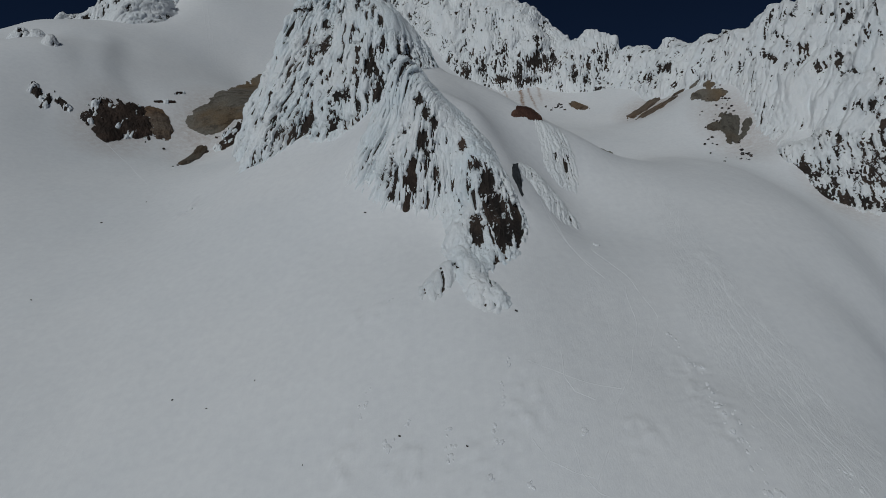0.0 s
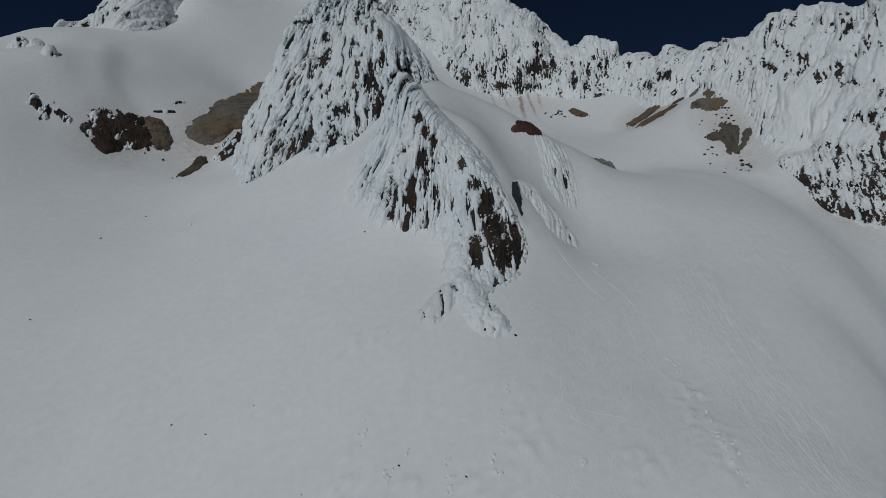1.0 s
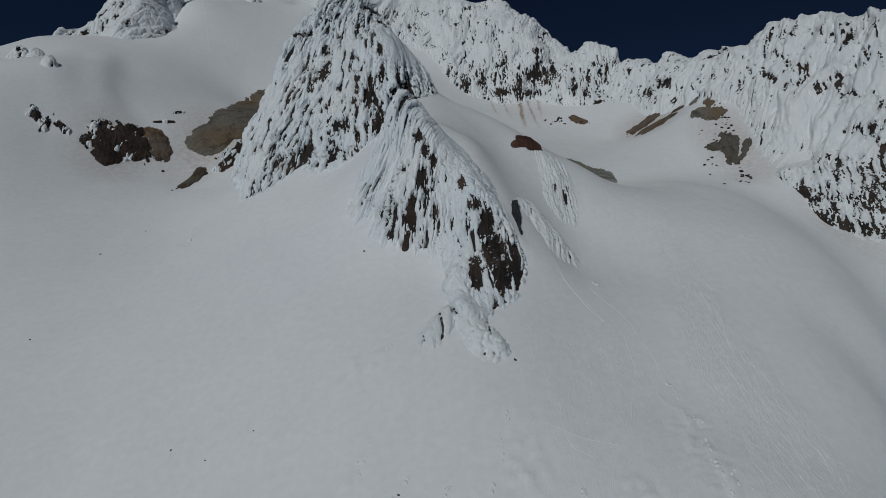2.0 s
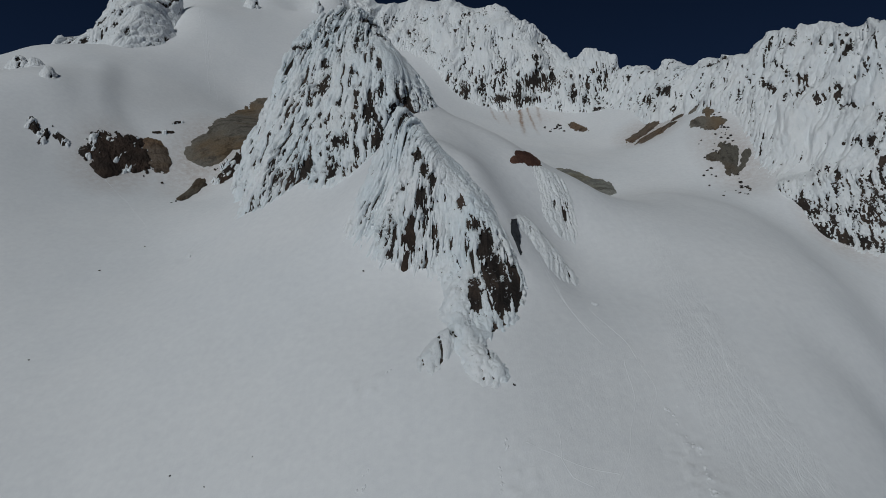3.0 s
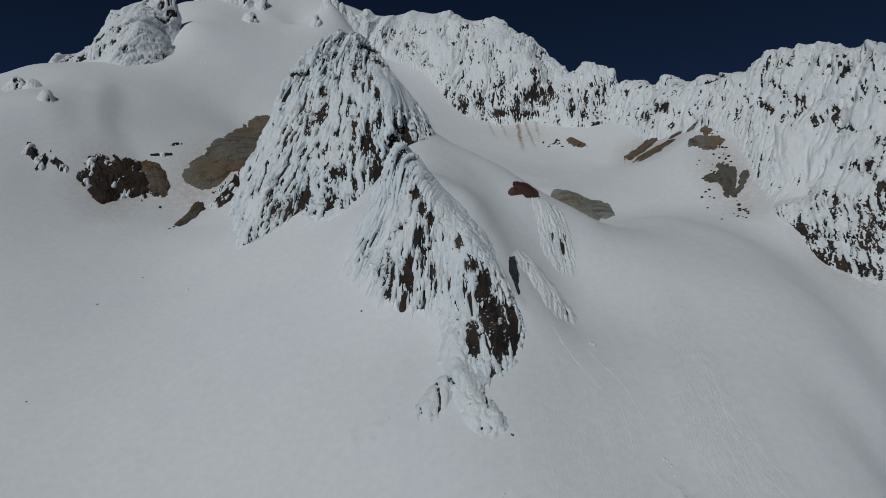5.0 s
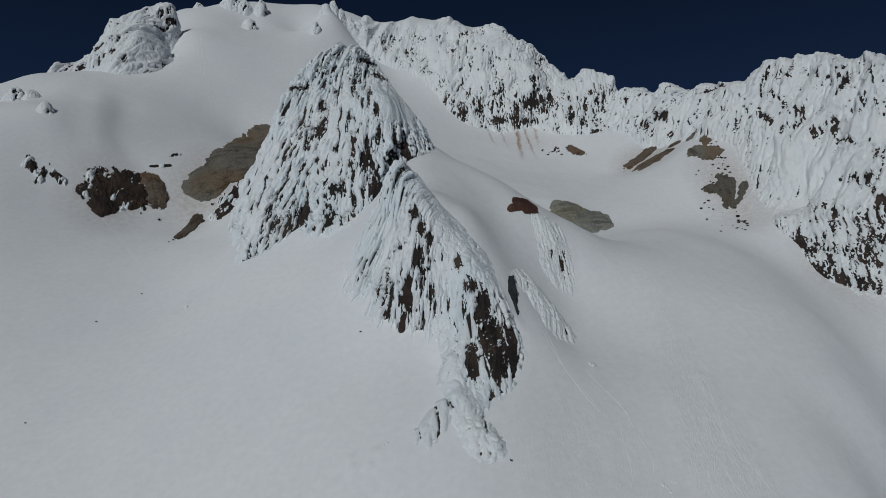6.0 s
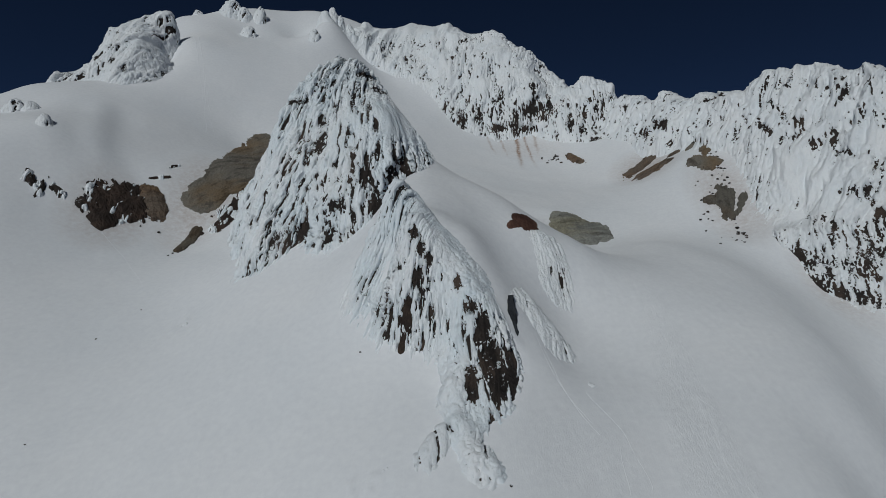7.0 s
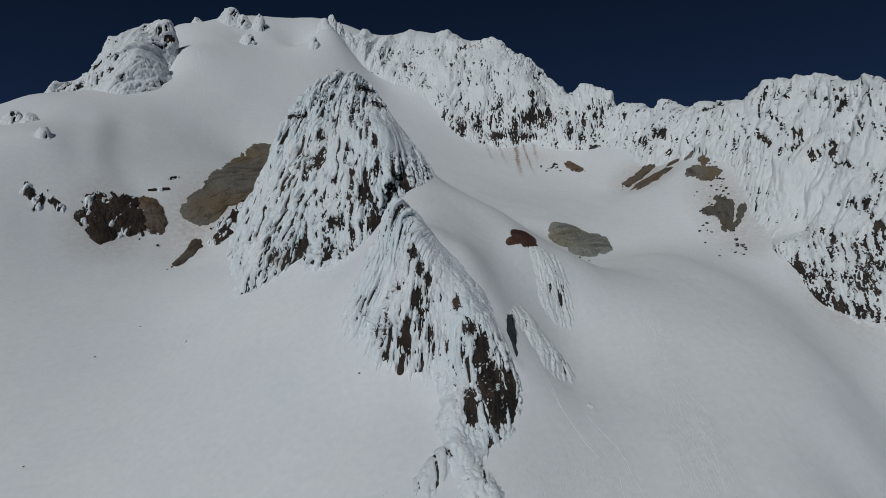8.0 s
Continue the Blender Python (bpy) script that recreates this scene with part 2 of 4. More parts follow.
SPUR = [(4, 176, 102), (0, 224, 124.5), (16, 200, 107.5), (33, 195, 97.5), (36, 184, 81), (32, 161, 67), (22, 149, 65.2), (22.5, 158, 74), (38, 153, 61), (28, 197, 102.5),
        (-6, 229, 130), (0.5, 154, 73), (25, 166, 77), (9, 174, 99.5), (1, 168.5, 98), (-3, 171.5, 102.5), (9, 218, 119.5), (22, 214, 112.5), (33, 206, 103.5), (25, 250, 108), (16, 173, 90), (-8, 200, 116), (-24, 175, 90)]
RIM = [(150, 440, 190), (220, 300, 170), (250, 230, 150), (120, 560, 180), (60, 560, 230)]
slope = Surface(APRON + WEST + SUMMIT + BOWL + SPUR + RIM, 9.0)


def ground_height(x, y):
    """The snow surface, blending into the flanks of the mountain beyond."""
    r = np.hypot(x, y - 290)
    gully = np.exp(-((x + 149 + 0.45 * (y - 292)) / 10.0) ** 2) * smooth(272, 284, y) * smooth(330, 305, y)
    spur = np.exp(-((x + 160 + 0.45 * (y - 292)) / 7.0) ** 2) * smooth(262, 284, y) * smooth(335, 305, y)
    drift = 86.9 - 0.92 * np.maximum(x - 2, 0) - 0.45 * np.minimum(x - 2, 0) + 3.9 + 0.63 * (y - 156.6)     # snow drifted up to the crest of the rock spur
    behind = y - np.interp(x, [-12, -7.8, -1.5, 6.2, 11, 15, 24], [174.5, 165.4, 159, 156.5, 152.4, 150, 149])
    flank = 250 - 0.55 * r - 0.00001 * r * r
    k = smooth(330, 560, r)
    z = slope(x, y)
    over = drift - z
    z = z + 0.5 * (over + np.sqrt(over * over + 0.6)) * smooth(1.5, 5.0, behind) * smooth(-12, -8, x) * smooth(25, 18, x) * smooth(184, 172, y)
    return z * (1 - k) + flank * k - 1.3 * gully + 1.2 * spur


def ground_relief(x, y):
    """Wind relief and the lumps of old slides on the apron."""
    z = 0.5 * fbm(x / 25, y / 32, seed=3, octaves=3) + 0.05 * fbm(x / 2.2, y / 4, seed=9, octaves=3)
    lumps = 0.0
    for cx, cy, rx, ry in ((45, 106, 5, 16), (-17, 100, 3, 9), (-6, 98, 5, 5), (5, 96, 6, 6), (14, 104, 5, 12), (32, 98, 5, 5), (-78, 190, 5, 9), (-15, 126, 6, 3)):
        lumps = np.maximum(lumps, 1 - np.hypot((x - cx) / rx, (y - cy) / ry))
    z = z + np.clip(lumps * 2, 0, 1) * 0.8 * np.clip(fbm(x / 1.7, y / 2.2, seed=21, octaves=4, gain=0.6) + 0.1, 0, 1)
    runs = smooth(30, 50, x) * (1 - smooth(85, 110, x)) * smooth(230, 190, y)
    z = z + runs * 0.09 * fbm((x - 0.12 * y) / 0.9, y / 14, seed=33, octaves=3, gain=0.7) * smooth(-0.1, 0.5, fbm(x / 15, y / 30, seed=35, octaves=2))
    return z


gx = spaced([(-4200, -700, 600, 120), (-700, -270, 100, 10), (-270, -110, 3, 1.3), (-110, 130, 0.75, 0.75), (130, 260, 1.2, 3), (260, 700, 10, 100), (700, 4200, 120, 600)])
gy = spaced([(-3800, -300, 600, 100), (-300, 50, 60, 5), (50, 85, 2, 0.5), (85, 260, 0.5, 1.1), (260, 560, 1.1, 2.2), (560, 1000, 10, 80), (1000, 4600, 100, 600)])
GX, GY = np.meshgrid(gx, gy)
GZ = ground_height(GX, GY) + ground_relief(GX, GY)
grit = np.zeros_like(GX)
for cx, cy, rx, ry, a in ((-136, 255, 20, 26, .5), (-108, 285, 22, 40, .6), (60, 425, 36, 20, .25), (120, 360, 22, 34, .6), (136, 290, 18, 40, .5), (150, 235, 14, 30, .4), (50, 275, 20, 18, .3)):
    grit = np.maximum(grit, a * np.clip(1.3 - 1.3 * np.hypot((GX - cx) / rx, (GY - cy) / ry), 0, 1))
for k, (sx, ex) in enumerate(((42, 49), (55, 53), (60, 63), (68, 66), (33, 41))):
    at = sx + (ex - sx) * (442 - GY) / 50 + 1.2 * fbm(GY / 9, 0.5, seed=70 + k, octaves=2)
    grit = np.maximum(grit, (1.3, 2.2, 1.8, 1.2, 1.0)[k] * np.exp(-((GX - at) / (0.9 + 0.5 * (k % 2))) ** 2) * smooth(446, 436, GY) * smooth((402, 385, 392, 410, 405)[k], 432, GY) * (0.7 + 0.6 * fbm(GX / 2, GY / 6, seed=90 + k, octaves=2)))
west_edge, east_edge = np.interp(GY, [86, 107, 128, 151, 190], [50, 49, 50, 54, 60]), np.interp(GY, [86, 107, 128, 151, 190], [76, 70, 67, 67, 69])
skied = smooth(-2, 3, GX - west_edge) * smooth(-2, 3, east_edge - GX) * smooth(215, 170, GY) * (GY > 40)
skied = np.maximum(skied, 0.5 * smooth(8, 20, GX) * smooth(50, 42, GX) * smooth(150, 135, GY) * (GY > 60))
ground = sheet("ground", GX, GY, GZ, np.ones_like(GX, bool), SNOW, attrs={"grit": grit, "skied": skied})
tagged(ground, "steep wind-packed snow slopes of a volcano with ski tracks", "snow slope", kind="structure")


# ---------------------------------------------------------------- crags
def billow(x, y, z, seed, octaves=2, gain=0.5):
    """Rounded swellings with sharp creases between them, 0 to about 1."""
    total, amp, f, norm = 0.0, 1.0, 1.0, 0.0
    for k in range(octaves):
        total = total + amp * np.abs(perlin(x * f, y * f, np.asarray(z) * f, seed + 41 * k))
        norm += amp
        amp, f = amp * gain, f * 2.2
    return total / norm * 1.7


def tongues(s, z, wide, tall, seed):
    """Overlapping tongues of ice, blunt at the lower end and drawn out upwards; about -1 to 1."""
    u, v = s / wide, z / tall
    iu, iv = np.floor(u), np.floor(v)
    best = np.full(np.shape(u), -9.0)
    for du in (-1, 0, 1):
        for dv in (-1, 0, 1):
            h = hashed((iu + du).astype(np.int64), (iv + dv).astype(np.int64), 0, seed)
            a = u - iu - du - 0.5 - 0.7 * ((h & 255) / 255 - 0.5)
            b = v - iv - dv - 0.5 - 0.9 * (((h >> 8) & 255) / 255 - 0.5)
            b = np.where(b < 0, 1.5 * b, 0.7 * b)
            best = np.maximum(best, 0.9 * (((h >> 16) & 255) / 255) - 2.2 * a * a - 1.3 * b * b)
    return 1.6 * best - 0.5


def creased(f):
    """Broad flat backs with narrow deep creases between them."""
    f = np.clip(f, -2.2, 2.2)
    return 1.05 + 1.9 * (0.21 - np.exp(-(f + 2.2) / 1.2)) + 0.12 * f


def levelled(f, keep):
    """The same relief with mean 0 and spread 1."""
    k = f[keep]
    return (f - k.mean()) / max(k.std(), 1e-6)


def crag(label, guides, c, step, across, fingers, bare, bare_bias, seed, box, rock=None, buttress=(11, 4.5), sink=3.5, name="rock_crag", calm=None, lift=0.8, lump=2.6, ice=None, smoothed=0.0, knobbly=0.28, streak=2.3, plain=None, tall=5.0, crest=0.0):
    """A rock crag: a dark core and, over it, a fluted crust of rime that leaves patches of the core bare.
    across: turns plan places into metres across the flutes; fingers: flute width and depth;
    bare: (x, z, half-width, half-height, strength) of bare faces; bare_bias: how bare it is as a whole."""
    thing = tagged(new(name), label, "crag")
    surf = Surface(guides, c)
    x0, x1, y0, y1 = box
    X, Y = np.meshgrid(np.arange(x0, x1 + step, step), np.arange(y0, y1 + step, step))
    Z = surf(X, Y) + lift
    g = ground_height(X, Y)
    s0 = across(X, Y, Z)
    proud = smooth(-1, 6, Z - g)
    Z = Z + proud * 0.6 * fbm(X / 7, Y / 7, seed=seed, octaves=2)
    edge = np.minimum(np.minimum(X - x0, x1 - X), np.minimum(Y - y0, y1 - Y))
    Z = np.minimum(Z, g - 2.0 + 1.5 * edge)
    keep = Z > g - sink
    wide, deep = fingers
    big, high = buttress
    nx, ny, nz = normals(X, Y, Z)
    steep = smooth(0.95, 0.7, nz)
    s = s0 + wide * 0.7 * fbm(s0 / (wide * 6), Z / (wide * 9), seed=seed + 5, octaves=3)
    sb = s0 + big * 0.5 * fbm(X / (big * 2.5), Y / (big * 2.5), Z / (big * 2.5), seed + 62, 2)
    ribs = 0.6 * ridged(sb / big, Z / (big * tall), 0.1, seed + 61, 1) + 0.4 * ridged(sb / (big * 0.42), Z / (big * 0.48 * tall), 0.6, seed + 63, 2)
    b = high * proud * (ribs - 0.5) * (0.35 + 0.65 * steep)
    if calm is not None:
        b = b * (1 - smoothed * calm(X, Y, Z))
    X, Y, Z = X + nx * b, Y + ny * b, Z + nz * b
    nx, ny, nz = grid_normals(X, Y, Z)
    s2 = s + wide * 0.7 * fbm(X / (wide * 6), Y / (wide * 6), Z / (wide * 8), seed + 6, 2)
    columns = levelled(1.1 * billow(s2 / (wide * 2.4), Z / (wide * 15), 0.3, seed + 1, 2, 0.6) + 0.42 * tongues(s2, Z, wide * 1.15, wide * 8, seed + 2)
                       + 0.3 * tongues(s2 + 0.4 * fbm(X, Y, Z / 2, seed + 15, 2), Z, wide * 0.55, wide * 4.5, seed + 4) + 0.45 * billow(s2 / (wide * 0.7), Z / (wide * 5), 0.5, seed + 16, 2, 0.6) + knobbly * fbm(X / 1.2, Y / 1.2, Z / 1.5, seed + 3, 3, 0.65), keep)
    hair = max(0.9, 3.4 * step)
    fibres = np.clip(levelled(billow(s2 / hair, Z / (hair * 9), 0.5, seed + 17, 3, 0.7) + 0.12 * fbm(X / hair, Y / hair, Z / (2.5 * hair), seed + 18, 2, 0.7), keep), -2, 2)
    flute = creased(columns) + 0.26 * fibres
    fine = max(0.8, 2.6 * step)
    fray = 0.22 * fbm(X / fine, Y / fine, Z / (2 * fine), seed + 8, 2, 0.7)
    streaks = fbm(s2 / (wide * 0.5), Z / (wide * streak), Y / 9, seed + 7, 4, 0.8)
    # right-facing sides lose more rime; dark rock there partly stands in for shade
    e = bare_bias(X, Y, Z) * np.ones_like(X) - 0.17 * columns + 0.55 * streaks + 0.55 * fbm(s / (wide * 3.2), Z / (wide * 5), Y / 16, seed + 9, 2) + fray - 0.25 * (ribs - 0.58) + 0.3 * nx
    bands = fbm(s / (wide * 1.2), Z / (wide * 7), 0.4, seed + 10, 2)
    for bx, bz, rx, rz, k in bare:
        q = np.hypot((X - bx) / rx, (Z - bz) / rz)
        e = np.maximum(e, k * (0.95 - q) + (0.9 * streaks + 0.14 + 0.5 * bands) * smooth(2.2, 0.9, q) * (1.3 - 0.5 * k) + fray)
    if calm is not None:
        k = calm(X, Y, Z)
        wx, wz = X + 0.35 * lump * fbm(X / lump, Y / lump, Z / lump, seed + 25, 2), Z + 0.3 * lump * fbm(X / lump, Y / lump, Z / lump, seed + 26, 2)
        scales = levelled(billow(wx / lump, Y / lump, wz / (0.7 * lump), seed + 21, 3, 0.55) + 0.16 * tongues(wx + 0.4 * wz, wz, 0.38 * lump, 0.6 * lump, seed + 22), keep)
        lean = s + 0.45 * lump * fbm(X / (2 * lump), Y / (2 * lump), Z / (2 * lump), seed + 27, 2)
        feathers = levelled(0.5 * tongues(lean, wz, 0.8 * lump, 2.0 * lump, seed + 23) + 0.34 * tongues(lean, Z, 0.34 * lump, 0.8 * lump, seed + 24)
                            + 0.22 * tongues(s, Z, 0.16 * lump, 0.4 * lump, seed + 28) + 0.5 * billow(lean / (1.1 * lump), Z / (2.6 * lump), 0.2, seed + 29, 2, 0.6), keep)
        scales = creased(scales * (1 - crest) + crest * feathers) * (0.55 + 0.45 * min(1.0, 2 * crest)) + 0.47 * (1 - min(1.0, 2 * crest)) + (0.05 + 0.21 * crest) * fibres
        flute = flute * (1 - k) + k * scales
    if plain is not None:  # drifted over with smooth snow
        k = plain(X, Y, Z)
        flute, e = flute * (1 - 0.92 * k) + 1.2 * k, e - 0.5 * k
    crust = 0.2 + deep * (flute - 1.05) * (0.3 + 0.7 * steep) - (0.9 + 0.8 * deep) * smooth(0.30, 0.38, e)
    core = 0.4 * ridged(X / 3.1, Z / 4.7, Y / 3.1, seed + 13, 4, 0.6) + 0.2 * fbm(X / 0.9, Y / 0.9, Z / 0.9, seed + 14, 2) - 0.3 * deep - 0.3
    half = np.s_[::2, ::2]
    sheet("rock_core", *((a + n * core)[half] for a, n in ((X, nx), (Y, ny), (Z, nz))), keep[half], rock or DARK, thing, False)
    sheet("rime_crust", X + nx * crust, Y + ny * crust, Z + nz * crust, keep & (e < 1.1), ice or RIME, thing, True)
    return thing


MAIN = [(-38, 246, 170), (-31, 258, 168), (-50, 242, 158.5), (-49.5, 247, 164.5), (-65.5, 239, 151), (-74, 238, 138), (-59, 234, 144.5), (-69, 236.5, 127), (-47, 222, 131.5), (-31, 207, 135), (-21, 202.5, 128),
        (-16, 209, 135), (-21, 196, 115), (-15, 200, 114), (-43, 202, 101), (-31, 193, 98), (-62, 201, 92), (-72, 234, 99), (-6, 227, 133), (-18, 240, 150),
        (-57, 212, 110), (-66, 216, 100), (-24, 226, 150)]
MAIN += [(-50, 190, 80), (-75, 200, 66), (-80, 238, 84), (-76, 236, 93), (-85, 265, 90), (-60, 275, 125), (-30, 280, 140), (0, 250, 120), (6, 226, 112), (-4, 200, 95), (-22, 180, 78)]
MAIN += [(-75, 240, 131), (-74.5, 238, 118), (-72.5, 231, 106), (-68.5, 217, 92.5), (-65, 207, 89), (-70, 243, 144)]   # its sheer western edge
crag("massive crag of dark rock coated with blue-white fluted rime ice", MAIN, 0.8, 0.185, lambda x, y, z: 55 * np.arctan2(x + 30, 265 - y) + 0.08 * np.maximum(118 - z, 0) * smooth(-26, -44, x), (1.25, 1.0),
     # the patch at x -11.8, z 122.4 paints a shadow as dark rock
     [(-28.5, 162, 3.4, 3.4, 1.5), (-22.5, 155.5, 3.8, 3.2, 1.5), (-23.9, 143.4, 1.4, 4.3, 1.1), (-20.9, 136.1, 1.3, 3.3, 1.0), (-30.2, 134.4, 2.4, 2.9, 1.1), (-28.0, 122.5, 1.5, 8.0, 1.1), (-23.2, 118.2, 2.1, 5.6, 1.3), (-20.3, 109.4, 1.8, 5.8, 1.2), (-19.7, 127.9, 1.5, 2.9, 1.0), (-11.8, 122.4, 3.9, 3.7, 0.9), (-54.7, 150.2, 4.5, 1.6, 0.9), (-42.5, 131.1, 2.8, 3.1, 1.0), (-41.3, 140.5, 1.2, 3.6, 0.8), (-31.7, 108.3, 5.8, 2.4, 0.7), (-42.6, 101.7, 1.7, 4.8, 1.0), (-33.4, 97.4, 2.4, 1.5, 1.0), (-50.8, 100.2, 5.1, 6.2, 0.4), (-30.8, 99.3, 12.2, 2.3, 0.3)],
     lambda x, y, z: 0.30 - 0.2 * smooth(104, 132, z) - 0.3 * smooth(-40, -54, x) * smooth(102, 114, z) - 0.35 * smooth(-28, -24, x) * smooth(126, 134, z), 101, (-86, 6, 180, 280), smoothed=0.7, knobbly=0.12, streak=3.4, calm=lambda x, y, z: 0.85 * smooth(-28, -24, x) * smooth(124, 132, z), plain=lambda x, y, z: smooth(-22, -20, x + 0.42 * (z - 140)) * smooth(131, 135, z) * smooth(151, 147, z) * smooth(-8, -11, x + 0.3 * (z - 135)))

TOE = [(-12, 174.5, 113.5), (-7.5, 171, 107), (-7.8, 165.4, 103), (-1.5, 159, 92.3), (-8.9, 153.5, 69.6), (-8, 156, 83.5), (5.9, 152.8, 80.6), (6.2, 156.5, 87.6), (11, 152.4, 80), (13, 149, 73.5),
       (19.7, 149, 66.5), (6.8, 136.5, 59), (7, 143, 68), (15.2, 140.3, 61.5), (12, 125, 50.5), (10.2, 131, 53.3), (-20, 161.5, 76), (0.5, 154.5, 75.5), (-19.2, 173.5, 97), (-13, 167.6, 88), (-21.7, 166.3, 84),
       (3, 148, 69), (6, 128, 53.5), (2.5, 140, 65), (3, 133, 58), (6.5, 126, 51.8)]
# the drifted slope behind the crest, then the skirt that dips under the snow
TOE += [(1.5, 161.5, 94.6), (-3.5, 167, 102.3), (4, 166, 95.6), (10, 160.5, 87), (14, 155, 79.6), (6, 171, 96.9), (13, 165, 86.7), (2, 174, 100), (17, 161, 78), (10, 176, 93)]
TOE += [(-28, 160, 66), (-10, 147, 55), (-2, 145, 58), (-2, 134, 46), (0, 124, 39), (13, 117, 36), (19.5, 132, 44), (26.5, 148, 50), (28, 165, 66), (28, 185, 82), (12, 195, 94), (-10, 190, 100), (-26, 182, 80)]
spur_crag = crag("long dark rock spur with rime ice running down into snow", TOE, 0.7, 0.16, lambda x, y, z: 26 * np.arctan2(x - 2, 180 - y) + 0.35 * x, (1.2, 0.8),
     [(-8.2, 104.5, 0.6, 1.2, 1.2), (-6.4, 99.4, 1.5, 3.4, 1.5), (-4.6, 95.2, 1.4, 2.6, 1.5), (-2.3, 92.4, 1.4, 2.2, 1.4), (-5.1, 87.5, 1.8, 3.2, 1.2), (-10.1, 90.2, 1.0, 1.3, 1.2), (-13.0, 82.7, 0.8, 5.7, 0.7), (-15.3, 78.4, 1.5, 3.2, 0.8), (-20.3, 76.6, 0.8, 2.3, 0.8), (-1.9, 78.7, 1.2, 3.4, 1.2), (-7.6, 78.9, 1.5, 5.6, 1.2), (4.8, 86.6, 1.2, 2.4, 1.3), (7.8, 80.7, 2.2, 2.0, 1.2), (10.7, 75.3, 2.6, 5.3, 1.55), (12.2, 69.5, 3.5, 4.8, 1.55), (7.7, 64.6, 2.1, 4.8, 1.55), (14.0, 63.9, 2.9, 5.6, 1.55), (17.5, 65.0, 1.7, 7.7, 1.55), (11.9, 57.2, 1.0, 3.0, 1.2), (10.1, 54.0, 0.7, 1.9, 1.2), (15.7, 55.0, 0.6, 1.3, 0.9)],
     lambda x, y, z: 0.13 - 0.42 * smooth(86, 95, z) - 0.65 * smooth(66, 58, z) - 0.4 * smooth(9, 5, x) * smooth(74, 68, z) * smooth(-3, 0, x) - 0.8 * smooth(-3, 0, x) * smooth(76, 84, z), 202, (-28, 30, 117, 196), buttress=(7, 2.4), lift=0.3, lump=3.2, smoothed=0.8, knobbly=0.15, streak=3.0, calm=lambda x, y, z: np.maximum(smooth(-3.5, -0.5, x) * smooth(78, 85, z), np.maximum(smooth(64, 58, z), smooth(9, 5, x) * smooth(74, 68, z) * smooth(-3, 0, x))), plain=lambda x, y, z: (0.45 + 0.35 * smooth(92, 98, z)) * smooth(0.5, 2.5, x - np.interp(z, [80, 87.6, 92, 103], [11, 6.2, -1.4, -7.8])) * smooth(74, 80, z))


def rock_slab(name, foot, top, width, depth, mat, parent, seed, label):
    """A split block of bare rock that leans from its foot to its top."""
    bm = bmesh.new()
    bmesh.ops.create_cube(bm, size=1)
    bmesh.ops.subdivide_edges(bm, edges=bm.edges[:], cuts=7, use_grid_fill=True)
    a, b = Vector(foot), Vector(top)
    for v in bm.verts:
        t, taper = v.co.z + 0.5, 1.0 - 0.3 * abs(v.co.z) - 0.15 * v.co.z
        p = a + (b - a) * t + Vector((v.co.x * width * taper, v.co.y * depth, 0))
        k = noise.noise(Vector((p.x * 0.5, p.y * 0.5, p.z * 0.22 + seed))) * 1.0 + noise.noise(p * 0.9 + Vector((seed, 0, 0))) * 0.6
        v.co = p + Vector((v.co.x, v.co.y, 0.3 * v.co.z)).normalized() * k
    me = bpy.data.meshes.new(name)
    bm.to_mesh(me)
    bm.free()
    me.materials.append(mat)
    ob = new(name, me)
    ob.parent = parent
    return tagged(ob, label)


rock_slab("rock_slab", (-8.7, 153.9, 67.5), (-8.0, 156.8, 84), 3.0, 2.2, UMBER, spur_crag, 3.1, "bare dark brown rock slab")
# sunlit slab whose dark colour stands in for a shaded notch
rock_slab("shade_slab", (18.9, 155.8, 72.8), (19.0, 164.6, 82.6), 2.0, 2.8, SHADE_SLATE, spur_crag, 8.4, "rock slab darkened for the shade of a notch")

CLIFF = [(110, 461, 219.5), (125, 450, 214), (99, 470, 211), (83, 487, 239), (90, 479, 226), (66, 503, 251), (42, 500, 267), (12.6, 490, 249.5), (-19, 502, 255), (17.5, 442, 187), (33.5, 442, 179), (66, 444, 182),
         (89, 438.5, 185.5), (109, 423, 171), (-50, 500, 257), (-35, 515, 272), (-70, 506, 270), (-88, 482, 277), (-60, 520, 281), (-24, 532, 287), (10, 528, 284), (80, 470, 222), (50, 455, 214), (30, 465, 224), (0, 475, 229), (66, 447, 200)]
